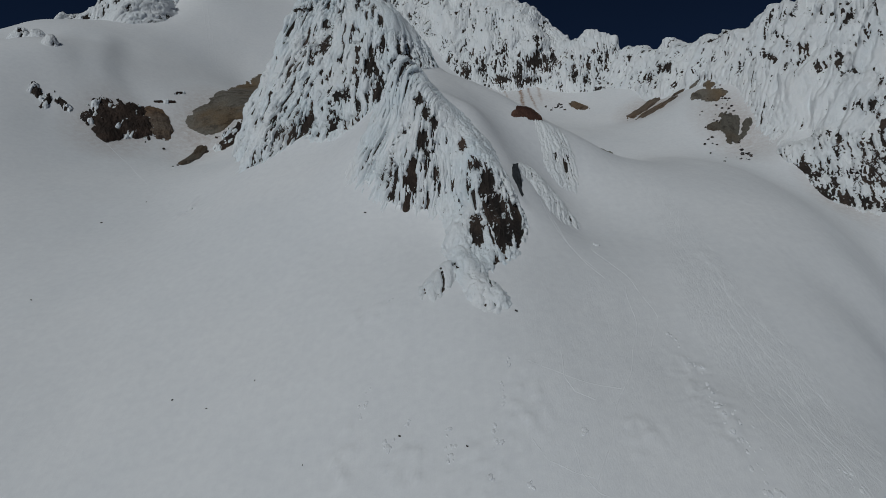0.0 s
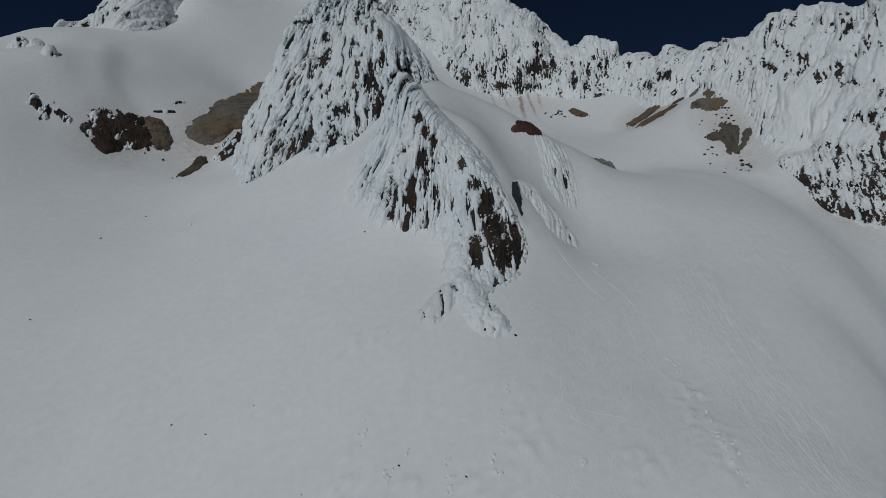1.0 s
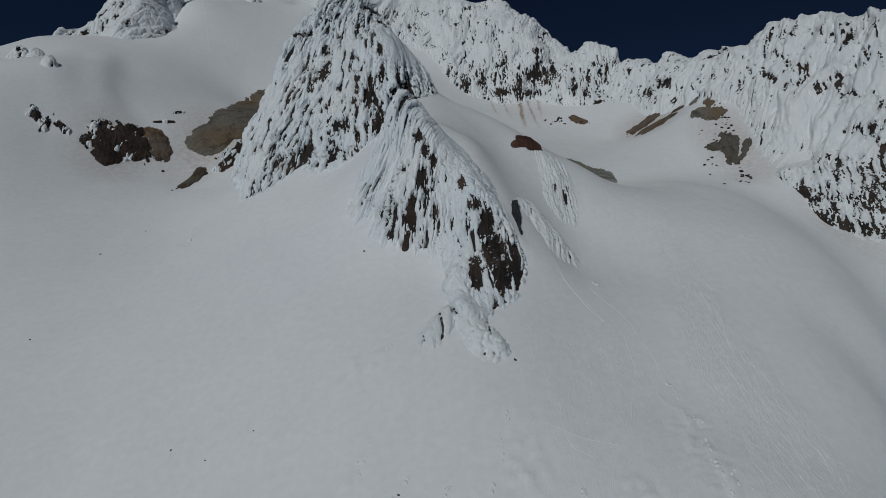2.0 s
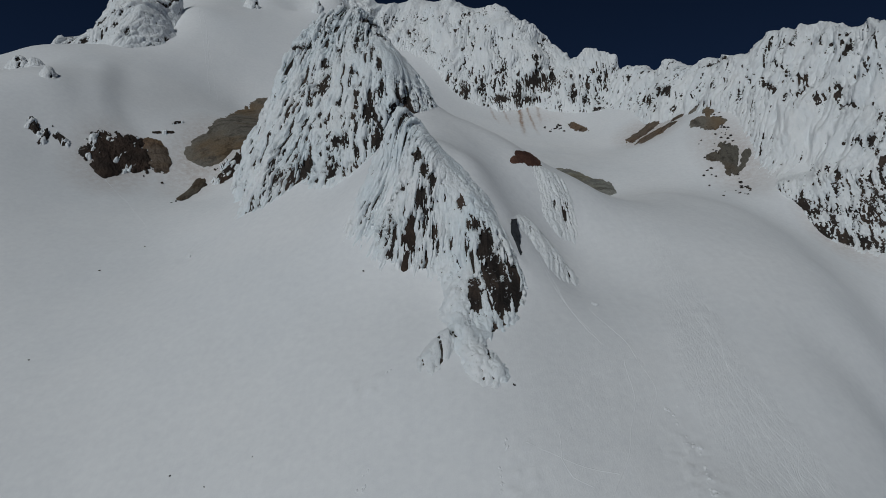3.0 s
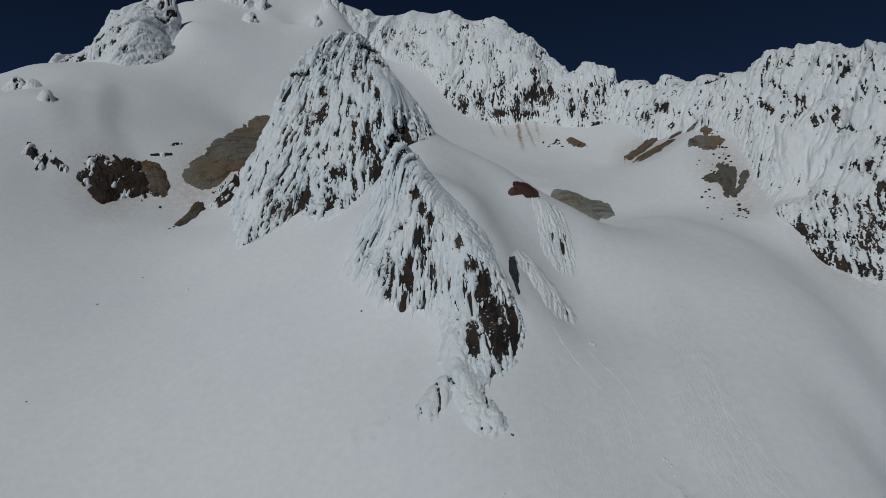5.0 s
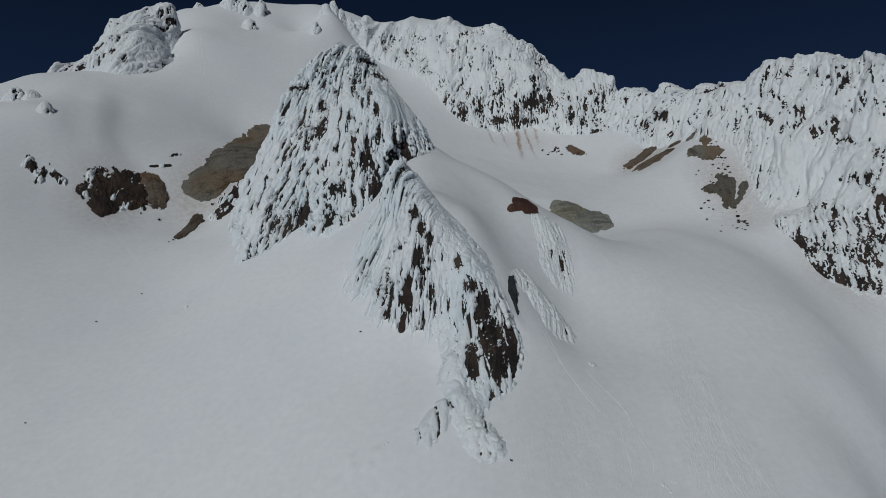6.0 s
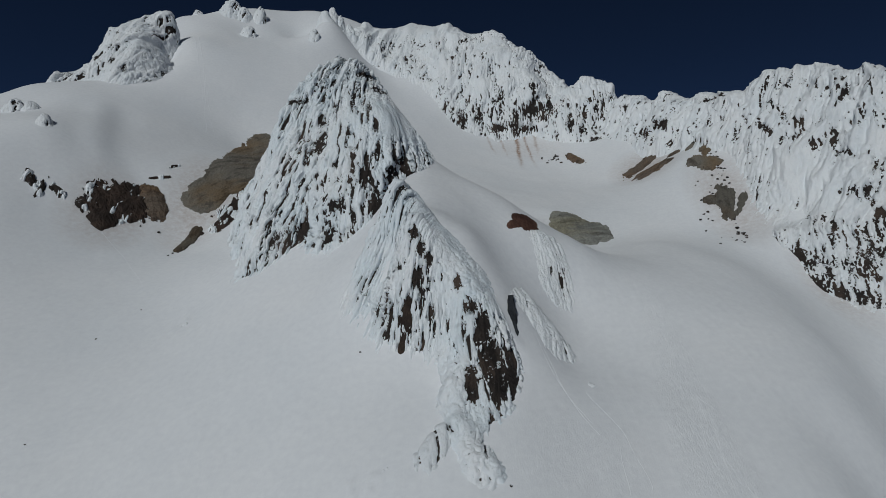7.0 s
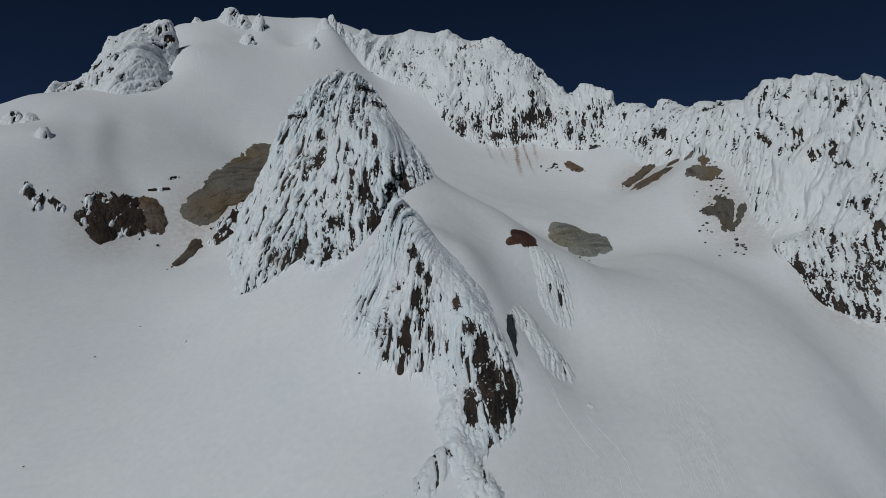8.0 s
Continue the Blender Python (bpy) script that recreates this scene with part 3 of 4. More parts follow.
# the skirt that dips under the snow
CLIFF += [(20, 425, 160), (60, 425, 150), (90, 420, 150), (-20, 455, 195), (-60, 470, 210), (-100, 475, 235), (-110, 510, 255), (-60, 560, 250), (20, 560, 250), (100, 520, 190), (140, 470, 170), (120, 410, 140)]
crag("snow-plastered summit cliff with rime towers and a dark rock band", CLIFF, 1.2, 0.45, lambda x, y, z: x - 0.15 * y, (1.8, 1.2),
     [(15.4, 187.3, 4.8, 9.7, 0.90), (29.8, 189.9, 2.7, 9.2, 0.90), (40.7, 180.3, 7.5, 4.0, 0.90), (44.0, 200.9, 2.8, 13.6, 0.75), (54.6, 186.0, 3.8, 9.2, 0.90), (65.6, 192.3, 8.8, 9.2, 0.75), (61.7, 179.7, 9.7, 3.6, 0.90), (73.4, 196.1, 6.6, 8.3, 0.90), (80.6, 195.9, 2.7, 14.4, 0.75), (92.4, 181.2, 4.3, 4.6, 0.90), (107.2, 170.5, 3.6, 1.8, 0.90), (69.3, 210.0, 3.0, 8.0, 0.80)],
     lambda x, y, z: 0.0 - 0.32 * smooth(196, 214, z), 303, (-112, 142, 420, 560), buttress=(30, 11.0), lift=1.5, lump=3.6, tall=1.8, crest=0.8, knobbly=0.4, ice=WHITE_RIME, calm=lambda x, y, z: 0.8 + 0 * x,
     plain=lambda x, y, z: np.maximum(smooth(264, 274, z + 7 * fbm(x / 12, y / 12, z / 12, 77, 2)), 0.85 * smooth(0.05, 0.3, fbm(x / 15, y / 15, z / 22, 78, 2)) * smooth(205, 217, z)))

WALL = [(130, 448, 207), (146, 401, 194), (156, 390, 188), (158, 372, 187), (160, 350, 181), (168, 338, 181), (171, 325, 187), (186, 305, 186), (197, 301, 178), (197, 281, 177), (235, 240, 165), (136, 387, 172.5),
        (143, 327, 149), (146, 315, 139), (160, 311, 157.5), (176, 270, 138), (160, 280, 131), (156, 265, 107.5), (142, 256, 100), (172, 252.5, 121), (146, 236, 82.5), (159, 226, 77.5), (190, 200, 80), (122, 421, 177), (137, 430, 199),
        (215, 255, 160), (185, 230, 105)]
WALL += [(115, 400, 145), (125, 350, 125), (130, 300, 112), (125, 270, 88), (132, 240, 70), (145, 215, 62), (180, 180, 45), (200, 380, 150), (230, 320, 150), (270, 260, 140), (160, 440, 180)]
crag("long rime-plastered cliff wall with dark rock along its foot", WALL, 1.2, 0.34, lambda x, y, z: 0.65 * x - 0.76 * y + 0.35 * np.minimum(z - 104, 0), (1.7, 0.9),
     [(137.5, 97.4, 3.0, 2.9, 0.9), (141.6, 92.1, 4.4, 2.8, 0.9), (144.0, 80.0, 3.4, 4.2, 0.8), (149.4, 78.3, 3.8, 3.4, 0.8), (155.5, 76.7, 4.3, 3.2, 0.8), (158.1, 87.1, 3.4, 4.6, 0.5), (147.5, 89.3, 6.1, 2.0, 0.7), (162.3, 97.0, 1.0, 4.7, 1.1), (171.6, 109.0, 1.0, 9.4, 0.8), (167.3, 117.8, 1.9, 3.8, 0.9), (171.0, 115.5, 2.4, 2.9, 0.7), (174.5, 136.9, 1.5, 4.9, 1.1), (135.6, 171.9, 2.4, 6.2, 1.0), (128.8, 164.9, 1.9, 8.0, 0.8), (156.4, 180.3, 3.5, 2.2, 1.0), (158.1, 154.1, 1.0, 9.2, 0.9), (169.4, 153.3, 0.8, 4.9, 0.9), (165.2, 164.7, 0.8, 10.6, 0.8), (190.3, 165.7, 1.1, 3.8, 1.0), (184.0, 156.3, 0.8, 7.0, 0.8)],
     lambda x, y, z: 0.15 - 0.18 * smooth(95, 125, z) - 0.35 * np.exp(-((x - 160) / 9) ** 2 - ((z - 128) / 16) ** 2), 404, (114, 262, 180, 450), buttress=(16, 9.0), lift=1.2, lump=2.8, tall=2.5, crest=0.8, knobbly=0.4, ice=WHITE_RIME, calm=lambda x, y, z: 0.6 + 0 * x,
     plain=lambda x, y, z: np.maximum(0.9 * np.exp(-((x - 161) / 9) ** 4 - ((z - 126) / 13) ** 4), 0.55 * smooth(0.12, 0.35, fbm(x / 11, y / 11, z / 15, 79, 2)) * smooth(95, 110, z)))

CAP = [(-181, 406, 248.5), (-175.5, 409, 246), (-191, 404, 246.5), (-200, 400, 239), (-208, 392, 231), (-213, 384, 209), (-219, 372, 201), (-226, 365, 197), (-231, 360, 188.5),
       (-178, 402, 234), (-186, 398, 238), (-182, 374, 220), (-177, 365, 204), (-182, 357, 198), (-196, 364, 200), (-206, 361, 188), (-219, 364, 197), (-167, 388, 209), (-168, 367, 195.5), (-184, 386, 229), (-177, 381, 218), (-171, 382, 212)]
CAP += [(-171, 408, 219), (-167, 399, 208), (-178, 395, 227), (-172, 395, 213), (-159, 390, 198), (-158, 372, 186), (-170, 355, 178), (-195, 345, 178), (-225, 345, 172), (-248, 362, 162), (-240, 390, 180), (-215, 420, 205), (-185, 440, 222), (-165, 425, 212)]
crag("rounded rime-covered rock knob on the snowy shoulder", CAP, 1.5, 0.45, lambda x, y, z: x - 0.5 * y, (2.4, 1.2), [(-181, 241, 2.0, 3, .5), (-176, 239, 2.0, 3, .5), (-182, 199, 2, 3, .7), (-193, 206, 2, 3, .5), (-219, 199, 2.5, 2, .6), (-210, 213, 4, 3, .4)],
     lambda x, y, z: -0.3, 505, (-248, -155, 344, 440), lift=0.0, lump=4.2, crest=0.3, buttress=(13, 6.0), ice=WHITE_RIME, calm=lambda x, y, z: 0.6 + 0 * x)


def ring_guides(x, y, w, h):
    """Guides for a lone knob of half-width w that stands h over the snow."""
    out = [(x, y, float(ground_height(x, y)) + h), (x + 0.5 * w, y, float(ground_height(x + 0.5 * w, y)) + 0.8 * h), (x - 0.5 * w, y, float(ground_height(x - 0.5 * w, y)) + 0.7 * h),
           (x + 0.1 * w, y - 0.6 * w, float(ground_height(x, y - 0.6 * w)) + 0.75 * h)]
    for k in range(7):
        a = k * math.tau / 7 + x
        for r, drop in ((1.0, 0.3), (2.0, 7.0)):
            qx, qy = x + r * w * math.cos(a), y + r * w * math.sin(a)
            out.append((qx, qy, float(ground_height(qx, qy)) - drop))
    return out


KNOBS = [(-206, 301, 5, 5), (-196, 298, 4, 3.5), (-172, 271, 3.2, 3.4), (-186, 478, 4, 3.5), (-163, 488, 9.5, 9), (-153, 486, 6, 7), (-142, 463, 6, 7), (-141, 489, 5, 10), (-93, 462, 4.5, 6), (-94, 500, 6, 13), (-86, 501, 6, 15), (-80, 503, 5, 11), (-90, 490, 5, 9), (-73, 505, 5, 9), (-66, 507, 5, 7),
         (44, 499, 3.6, 25), (53, 499, 3, 13), (62, 499, 2.6, 10), (12, 522, 6, 7), (146, 402, 5, 2), (110, 464, 4, 3)]
for k, (kx, ky, kw, kh) in enumerate(KNOBS):
    knob = crag("rounded knob of white rime ice on the snow ridge", ring_guides(kx, ky, kw, kh), 1.0, 0.4, lambda x, y, z: x - 0.3 * y, (1.4, 1.1), [], lambda x, y, z: -0.35,
                600 + 7 * k, (kx - 2 * kw, kx + 2 * kw, ky - 2 * kw, ky + 2 * kw), buttress=(5, 1.8), lift=0.3, name="ice_mound", lump=3.0, ice=WHITE_RIME, calm=lambda x, y, z: 0.8 + 0 * x)
    tagged(knob, category="ice mound", group="ice mounds along the summit ridge")


def rib(label, line, w, seed, bias=0.0, step=0.22):
    """A low rime-covered rib along a line of places (x, y, height over the snow)."""
    guides = []
    for (xa, ya, ha), (xb, yb, hb) in zip(line, line[1:]):
        lx, ly = xb - xa, yb - ya
        n = math.hypot(lx, ly)
        ox, oy = -ly / n, lx / n
        for t in (0.0, 0.5):
            x, y, h = xa + t * lx, ya + t * ly, ha + t * (hb - ha)
            guides.append((x, y, float(ground_height(x, y)) + h))
            for side in (-1, 1):
                for r, drop in ((1, 0.3), (2.4, 5.0)):
                    qx, qy = x + side * r * w * ox, y + side * r * w * oy
                    guides.append((qx, qy, float(ground_height(qx, qy)) - drop))
    for (xe, ye, _), (xp, yp, _) in ((line[-1], line[-2]), (line[0], line[1])):
        n = math.hypot(xe - xp, ye - yp)
        for r, drop in ((0.5, 1.0), (2.0, 6.0)):
            qx, qy = xe + r * w * (xe - xp) / n, ye + r * w * (ye - yp) / n
            guides.append((qx, qy, float(ground_height(qx, qy)) - drop))
    xs, ys = [p[0] for p in line], [p[1] for p in line]
    thing = crag(label, guides, 1.4, step, lambda x, y, z: x + 0.2 * y, (1.3, 0.45), [], lambda x, y, z: bias, seed,
                 (min(xs) - 2 * w, max(xs) + 2 * w, min(ys) - 2 * w, max(ys) + 2 * w), buttress=(5, 0.6), lift=0.1, sink=1.5, name="rime_rib", lump=2.4, ice=WHITE_RIME, calm=lambda x, y, z: 0.25 + 0 * x)
    return tagged(thing, category="rime rib")


rib("low rib of pale rime ice beside the dark spur", [(22.5, 170.5, 1.2), (25.5, 169, 2.5), (28.5, 166.5, 3.1), (30.8, 164, 2.8), (32.4, 161.5, 1.0)], 5.6, 801, -0.5)
rib("rime-streaked snow rib below a red outcrop", [(33, 197, 0.6), (34.3, 193, 1.6), (35.2, 189, 1.8), (35.0, 185, 1.2), (34.6, 182, 0.2)], 5.0, 811, -0.45)
rib("small pale rime lobe at the spur foot", [(1.8, 133, 1.8), (0, 131, 1.8), (-2, 128.5, 1.0), (-3, 127, 0)], 2.8, 821, -0.1)


def outcrop(label, lobes, relief, mat, seed, ragged=0.5, ice=None, step=0.25, category="rock outcrop"):
    """Bare rock that stands out of the snow: lobes (x, y, half-width, half-length, turn in degrees) with a torn outline.
    ice: how much rime sticks to it, or None for bare rock."""
    thing = tagged(new("rock_outcrop"), label, category)
    x0, x1 = (f(l[0] + k * 1.5 * max(l[2], l[3]) for l in lobes) for f, k in ((min, -1), (max, 1)))
    y0, y1 = (f(l[1] + k * 1.5 * max(l[2], l[3]) for l in lobes) for f, k in ((min, -1), (max, 1)))
    X, Y = np.meshgrid(np.arange(x0, x1, step), np.arange(y0, y1, step))
    q = np.full(X.shape, -9.0)
    for lx, ly, rx, ry, turn in lobes:
        c, d = math.cos(radians(turn)), math.sin(radians(turn))
        u, v = ((X - lx) * c + (Y - ly) * d) / rx, (-(X - lx) * d + (Y - ly) * c) / ry
        q = np.maximum(q, 1 - (np.abs(u) ** 3 + np.abs(v) ** 3) ** (1 / 3))
    g = ground_height(X, Y) + ground_relief(X, Y)
    q = q + ragged * (1.0 * fbm(X / 6, Y / 7, seed=seed, octaves=3) + 0.9 * fbm(X / 2.6, Y / 2.0, seed=seed + 2, octaves=3, gain=0.65))
    q = q - 0.8 * ragged * smooth(0.25, 0.6, fbm(X / 5, Y / 6, seed=seed + 3, octaves=3, gain=0.6)) * smooth(0.8, 0.3, q)
    body = relief * np.clip(q, -1, 0.6) / 0.6
    bumps = 0.35 * relief * ridged(X / 4, Y / 5, g / 6, seed + 4, 4, 0.6) + 0.12 * fbm(X / 0.9, Y / 1.1, seed=seed + 6, octaves=2)
    Z = g + body + bumps * smooth(-0.1, 0.3, q) + 1.1 * smooth(-0.04, 0.07, q) - 0.8
    keep = q > -0.25
    sheet("bare_rock", X, Y, Z, keep, mat, thing, False)
    if ice is not None:
        d = 0.6 * (billow(X / 1.5, Y / 6, 0.2, seed + 8, 3, 0.6) - 0.3) + 2.0 * np.clip(ice - 0.5 + 0.9 * fbm(X / 3.0, Y / 9, seed=seed + 9, octaves=5, gain=0.62), -1, 0.3)
        nx, ny, nz = normals(X, Y, g + body)
        sheet("rime_crust", X + nx * d, Y + ny * d, Z + nz * d, keep, RIME, thing, True)
    return thing


outcrop("dark brown rock outcrop with ice patches in the snow slope", [(-133.5, 263.5, 11.5, 9.4, 45), (-140, 256, 5, 6, 0)], 1.8, UMBER, 901, 0.32, 0.0)
outcrop("brown rounded rock face beside a darker outcrop", [(-125, 271.8, 5, 9.2, 45)], 2.2, BROWN, 905, 0.15)
outcrop("dark brown rock bulge at the foot of an outcrop", [(-136, 251, 4.8, 5, -10)], 2.2, UMBER, 907, 0.2)
outcrop("small rock teeth half buried in rime and snow", [(-163.5, 248, 3.4, 2.0, -25), (-158.3, 247, 1.3, 4.0, 10), (-154, 250.5, 2.8, 1.8, -10)], 0.9, DARK, 911, 0.6, 0.4, 0.18)
outcrop("smooth olive-brown scree slope free of snow beside the crag", [(-107, 286, 9.5, 11, -15), (-102, 306, 11.5, 18, 0), (-102, 332, 10.5, 20, 0), (-98, 349, 11, 12, 0), (-92, 325, 12, 30, 0)], 1.2, OLIVE, 921, 0.09, step=0.3)
outcrop("grey-brown scree strip streaked with snow", [(-90, 283, 5, 15, -22), (-94, 270, 3.5, 8, -18)], 1.0, UMBER, 931, 0.7, 0.36)
outcrop("narrow wedge of grey-brown rock in the snow", [(-104.3, 257, 2.2, 11, -2), (-103.6, 262, 2.6, 6, 0)], 0.9, ASH, 941, 0.2)
outcrop("red-brown rock outcrop on the crest of a snow rib", [(27.6, 198.4, 4.6, 3.6, 14), (23.2, 194.4, 2.2, 0.8, 30)], 1.1, RED, 953, 0.2)
outcrop("grey-green fumarole scree mound in the snow bowl", [(60, 286, 9, 10, 0), (70, 283, 9, 9, 0), (64, 275, 7, 6, 0)], 1.8, GREY, 961, 0.13)
outcrop("small brown rock patch in the snow bowl", [(89, 405, 3, 9, 20)], 1.2, BROWN, 971, 0.4)
outcrop("long brown scree streak below the cliff", [(120, 366.5, 15, 4.6, 28)], 0.9, BROWN, 981, 0.35)
outcrop("brown scree streak in the snow", [(120, 348, 10, 6.5, 3)], 0.9, BROWN, 983, 0.35)
outcrop("small wedge of brown scree between two snow banks", [(135, 354, 4.2, 2.2, -20)], 0.8, BROWN, 984, 0.4)
outcrop("forked brown rock patch at the foot of the cliff", [(143.5, 333, 3.0, 12, -20), (135.5, 317.5, 10.0, 4.2, -62), (141, 345, 3.5, 2.0, 0)], 1.2, OLIVE, 985, 0.35)
outcrop("grey-brown rock patch with ragged arms in the snow", [(133.5, 288, 4.2, 9.0, -16), (128, 291.5, 3.4, 2.4, -30), (139.5, 284.5, 4.0, 2.1, 38)], 1.3, ASH, 987, 0.35)
outcrop("thin dark rock ledge showing through the snow", [(-127.5, 285.2, 5.0, 0.45, 40), (-125.2, 295.2, 2.8, 0.4, 55)], 0.5, UMBER, 991, 0.45, 0.3, 0.14)
outcrop("rime-crusted rock teeth beside a dark outcrop", [(-145, 252, 2.0, 3.2, 0), (-146, 259.5, 1.8, 2.2, 0), (-142.5, 263, 1.2, 1.6, 0)], 1.0, DARK, 993, 0.6, 0.36, 0.18)


# ---------------------------------------------------------------- loose stones
def stone_mesh(seed):
    bm = bmesh.new()
    bmesh.ops.create_icosphere(bm, subdivisions=2, radius=1)
    for v in bm.verts:
        p = v.co
        k = 1 + 0.5 * noise.noise(p * 1.1 + Vector((seed, 0, 0))) + 0.15 * noise.noise(p * 3.1 + Vector((0, seed, 0)))
        v.co = Vector((p.x * k * 1.2, p.y * k * 0.9, p.z * k * 0.7))
    me = bpy.data.meshes.new("stone")
    bm.to_mesh(me)
    bm.free()
    me.materials.append(DARK)
    return me


STONES = [stone_mesh(3.7 * k) for k in range(4)]


def stone(x, y, size, rnd):
    z = float(ground_height(x, y) + ground_relief(np.array(x), np.array(y)))
    ob = new("stone", STONES[rnd.randrange(4)])
    ob.matrix_world = pose(x, y, z + 0.2 * size, rnd.uniform(10, 40), rnd.uniform(-15, 15), rnd.uniform(0, 360)) @ Matrix.Scale(size, 4)
    return tagged(ob, "dark loose stone lying on the snow", "stone", "stones scattered on the snow")


rnd = random.Random(5)
for sx, sy, size in ((-7.2, 102.8, 0.2), (3.9, 98.9, 0.24), (-19.5, 155, 0.25), (-105.5, 246, 0.5), (-117, 259, 0.7), (-106, 243, 0.35), (77.5, 281, 0.5), (61, 266, 0.6), (64, 262, 0.4)):
    stone(sx, sy, size, rnd)
for k in range(70):
    t = rnd.random()
    stone(131 - 16 * rnd.random() ** 2 + 14 * t, 262 + 62 * t + rnd.uniform(-6, 6), rnd.uniform(0.25, 0.8), rnd)
for k in range(16):
    stone(rnd.uniform(66, 80), rnd.uniform(404, 416), rnd.uniform(0.4, 1.1), rnd)
for sx, sy, size in ((-103, 186.7, 0.3), (-100.5, 151, 0.25), (-52.5, 120, 0.22), (-44.6, 116.6, 0.18), (-36.4, 119.5, 0.14), (-23.3, 102.6, 0.12), (-96.3, 201, 0.25), (14.6, 123.2, 0.35), (0.9, 131.8, 0.8), (1.2, 130.9, 0.6)):
    stone(sx, sy, size, rnd)


# ---------------------------------------------------------------- snow lumps and ski tracks
def lump_mesh(seed):
    bm = bmesh.new()
    bmesh.ops.create_icosphere(bm, subdivisions=3, radius=1)
    for v in bm.verts:
        p = v.co
        k = 1 + 0.45 * noise.noise(p * 1.3 + Vector((seed, 1, 0))) + 0.22 * noise.noise(p * 3.3 + Vector((0, seed, 2)))
        v.co = Vector((p.x * k, p.y * k * 1.3, p.z * k * 0.5))
    me = bpy.data.meshes.new("snow_lump")
    bm.to_mesh(me)
    bm.free()
    me.polygons.foreach_set("use_smooth", [True] * len(me.polygons))
    me.materials.append(SNOW)
    return me


LUMPS = [lump_mesh(2.3 * k) for k in range(5)]


def snow_lump(x, y, size, rnd):
    z = float(ground_height(x, y) + ground_relief(np.array(x), np.array(y)))
    ob = new("snow_lump", LUMPS[rnd.randrange(5)])
    ob.matrix_world = pose(x, y, z - 0.2 * size, rnd.uniform(25, 45), rnd.uniform(-15, 15), rnd.uniform(-40, 40)) @ Matrix.Scale(size, 4)
    return tagged(ob, "rounded wind-crusted lump of old snow on the slope", "snow lump", "snow lumps of old slides")


# clusters: (x, y, spread across, spread along, number)
for cx, cy, wx, wy, count in ((45.4, 118, 1.0, 5, 10), (46, 109, 1.8, 6, 18), (46.8, 99, 2.2, 5, 20), (47.5, 91, 2.4, 3, 12), (60.5, 91.5, 1.2, 1.5, 7), (-14, 109, 0.8, 2.5, 9), (-8.8, 102, 0.8, 1.2, 8), (-5.6, 104.6, 0.4, 0.6, 3),
                              (1.4, 98.6, 0.9, 1.3, 9), (0.8, 102, 0.5, 0.8, 4), (11.8, 111.5, 0.5, 1, 5), (10.2, 106.5, 0.6, 2, 7), (8.8, 100, 0.8, 2, 7), (7.4, 94.2, 0.5, 0.6, 4), (13.2, 92.3, 0.6, 0.8, 6), (22.4, 99.2, 0.7, 0.5, 5),
                              (-10.9, 127.4, 0.6, 0.6, 2), (-77.5, 189.5, 1.6, 2.4, 8), (38, 153, 0.7, 1.2, 5)):
    for k in range(count):
        snow_lump(cx + rnd.gauss(0, 0.55) * wx, cy + rnd.uniform(-1, 1) * wy, rnd.uniform(0.16, 0.44) * (1.6 if cy > 140 else 1), rnd)


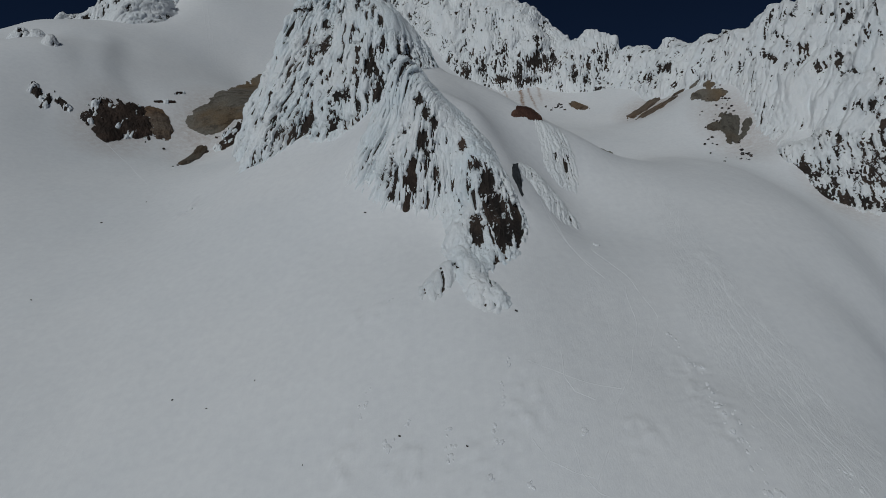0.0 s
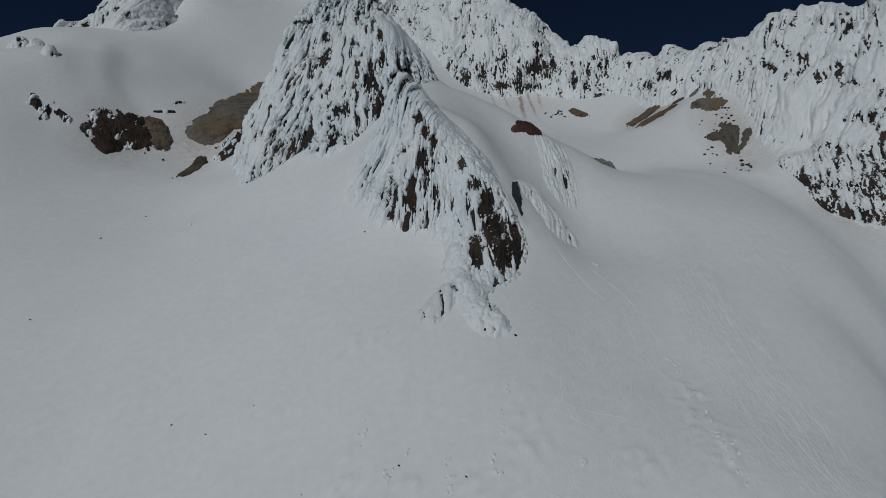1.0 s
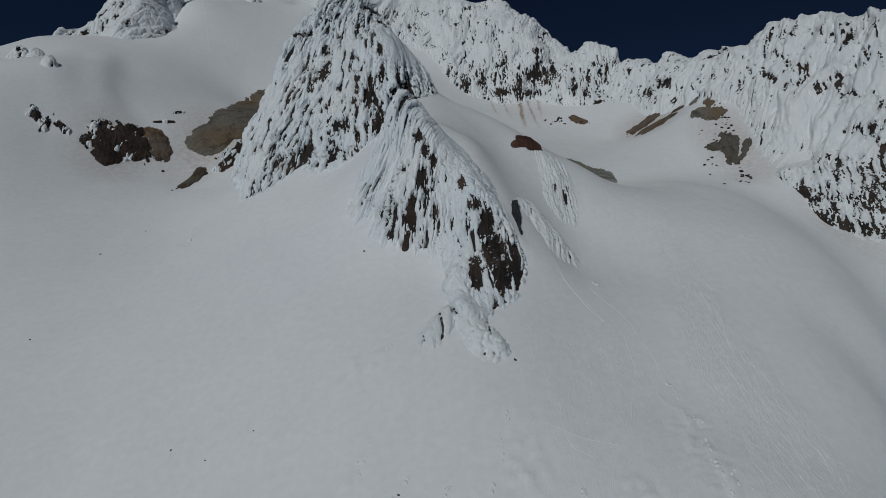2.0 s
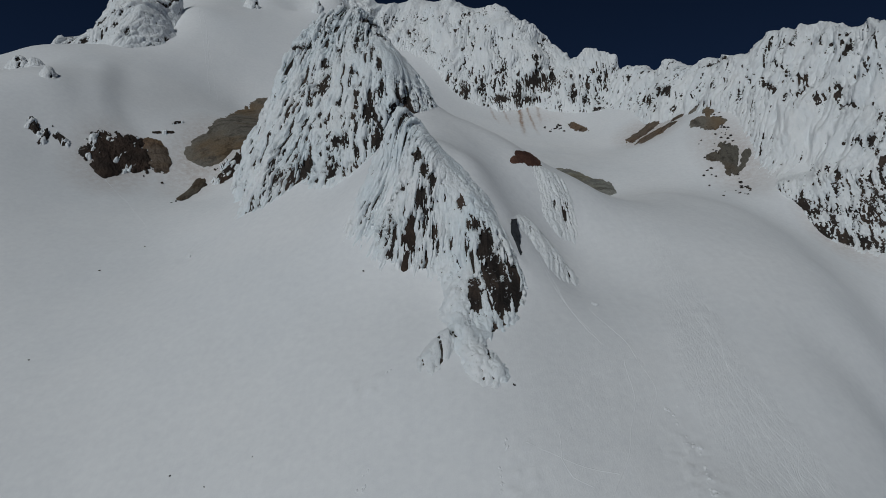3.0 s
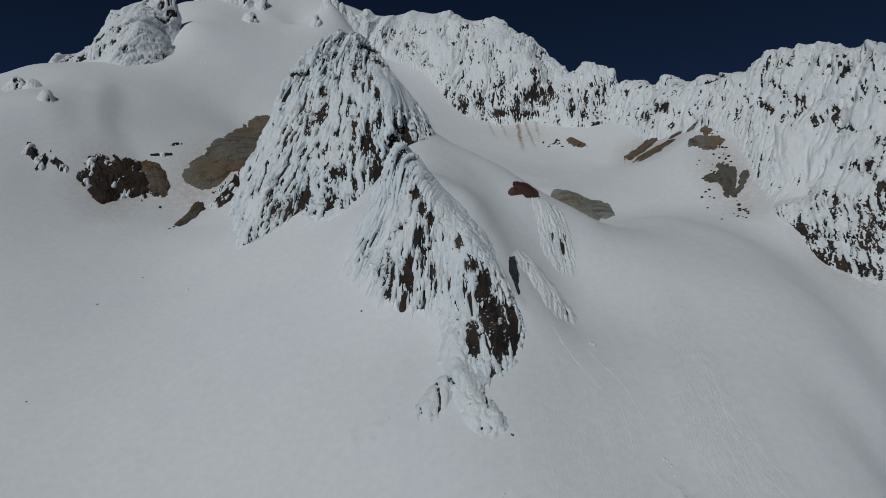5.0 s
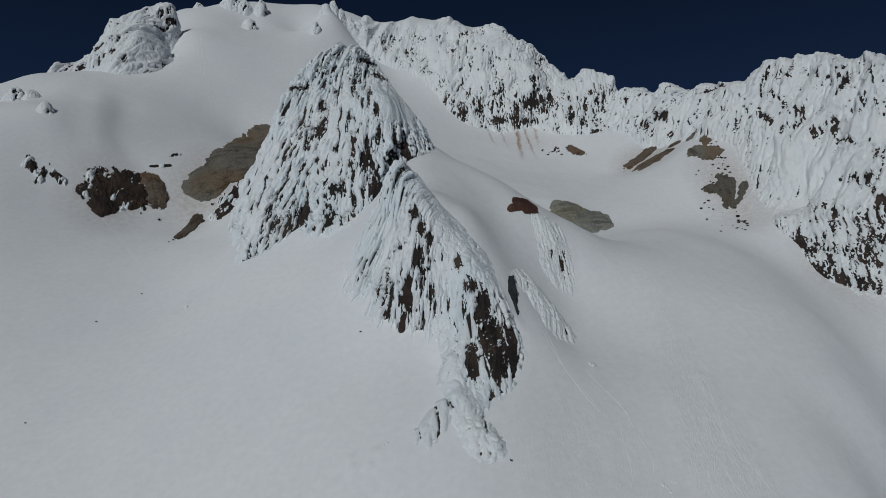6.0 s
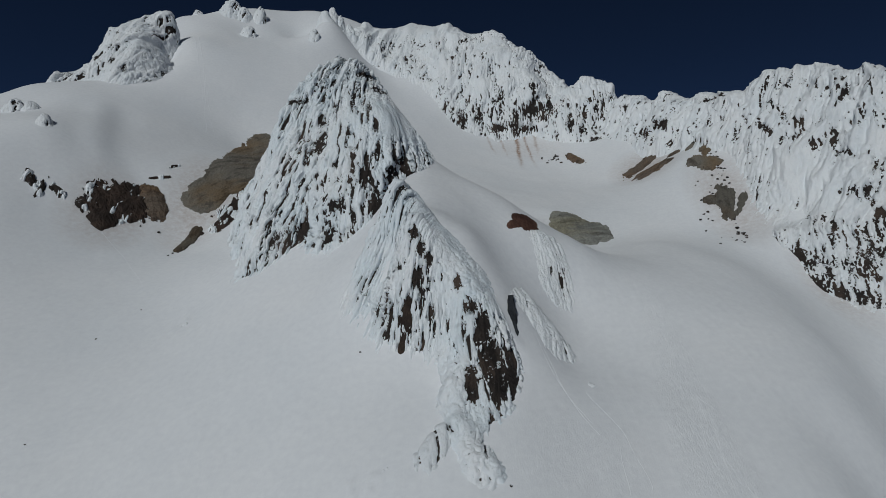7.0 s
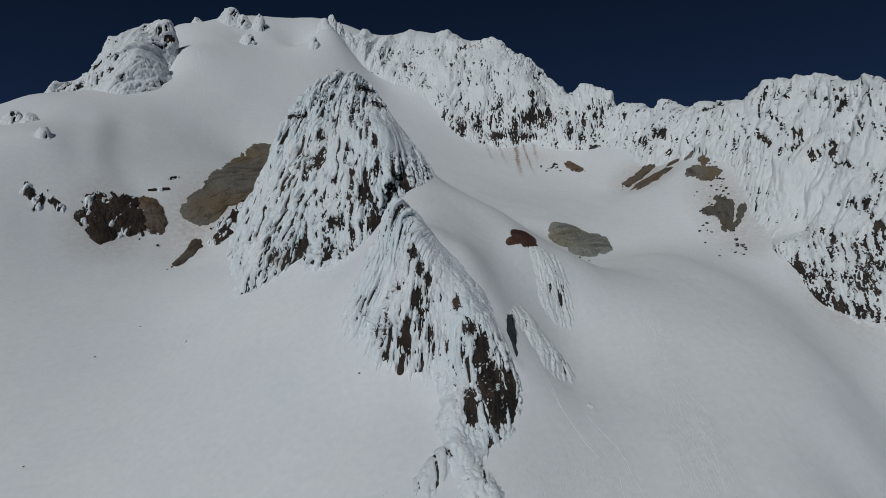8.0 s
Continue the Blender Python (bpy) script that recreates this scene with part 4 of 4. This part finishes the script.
def ski_track(line, width, height, weave=0.0, wave=12.0, phase=0.0):
    """A narrow ridge of pushed snow along a smooth line of plan places."""
    p = np.array(line, float)
    d = np.concatenate([[0], np.cumsum(np.hypot(*np.diff(p, axis=0).T))])
    t = np.arange(0, d[-1], 0.4)
    x, y = np.interp(t, d, p[:, 0]), np.interp(t, d, p[:, 1])
    k = np.ones(15) / 15
    if len(t) > 30:
        x[7:-7], y[7:-7] = np.convolve(x, k, "valid"), np.convolve(y, k, "valid")
    x = x + weave * np.sin(t / wave * math.tau + phase) + 0.08 * perlin(t / 3, phase)
    tx, ty = np.gradient(x), np.gradient(y)
    n = np.hypot(tx, ty)
    ox, oy = -ty / n * width / 2, tx / n * width / 2
    h = height * (0.7 + 0.6 * perlin(t / 1.5, phase + 3.3))
    X = np.stack([x - ox, x - 0.3 * ox, x + 0.3 * ox, x + ox])
    Y = np.stack([y - oy, y - 0.3 * oy, y + 0.3 * oy, y + oy])
    Z = ground_height(X, Y) + ground_relief(X, Y) + np.stack([0 * h - 0.06, h, h, 0 * h - 0.06])
    ob = sheet("ski_track", X, Y, Z, np.ones_like(X, bool), SNOW)
    return tagged(ob, "thin old ski track pressed into the snow slope", "ski track", "ski tracks on the snow slopes")


EAST_L, EAST_R = [(62, 188), (60, 171), (56, 151), (53, 128), (53, 107), (56, 86)], [(68, 188), (67, 171), (66, 151), (65, 128), (67, 107), (72, 86)]
for k in range(48):
    u = rnd.random()
    line = [(a[0] + u * (b[0] - a[0]), a[1]) for a, b in zip(EAST_L, EAST_R)]
    a = rnd.choice((0, 1, 2, 2, 3, 3, 4))
    ski_track(line[a:min(6, a + rnd.choice((2, 2, 3, 4)))], rnd.uniform(0.14, 0.28), rnd.uniform(0.015, 0.05), rnd.uniform(0.2, 1.3), rnd.uniform(9, 22), rnd.uniform(0, 6))
for line in ([(40, 135), (38, 120.5), (32.3, 108.4), (27.7, 100.6), (22.8, 90.5)], [(21.4, 114), (21.4, 109), (23, 106), (26, 104.5)], [(20.3, 97), (20.9, 93), (23, 90), (26, 88.5)], [(14.6, 98.5), (16, 95.3), (19.5, 93.2), (23, 92)],
             [(25, 160), (29, 150), (33, 143), (36, 137)], [(26.5, 158), (30.5, 148), (35, 140)], [(-133, 245), (-120, 236), (-110, 225), (-101.7, 215)], [(-176, 440), (-158, 405), (-141, 370), (-127, 340)], [(-172, 440), (-155, 405), (-138, 370), (-122, 338)],
             [(-168, 430), (-150, 395), (-136, 362)], [(15, 112), (24, 108), (31, 107)], [(36, 150), (42, 138), (44, 126), (40, 118)]):
    ski_track(line, 0.3 if line[0][1] < 300 else 0.6, 0.08 if line[0][1] < 300 else 0.09, rnd.uniform(0.1, 0.4), 15, rnd.uniform(0, 6))
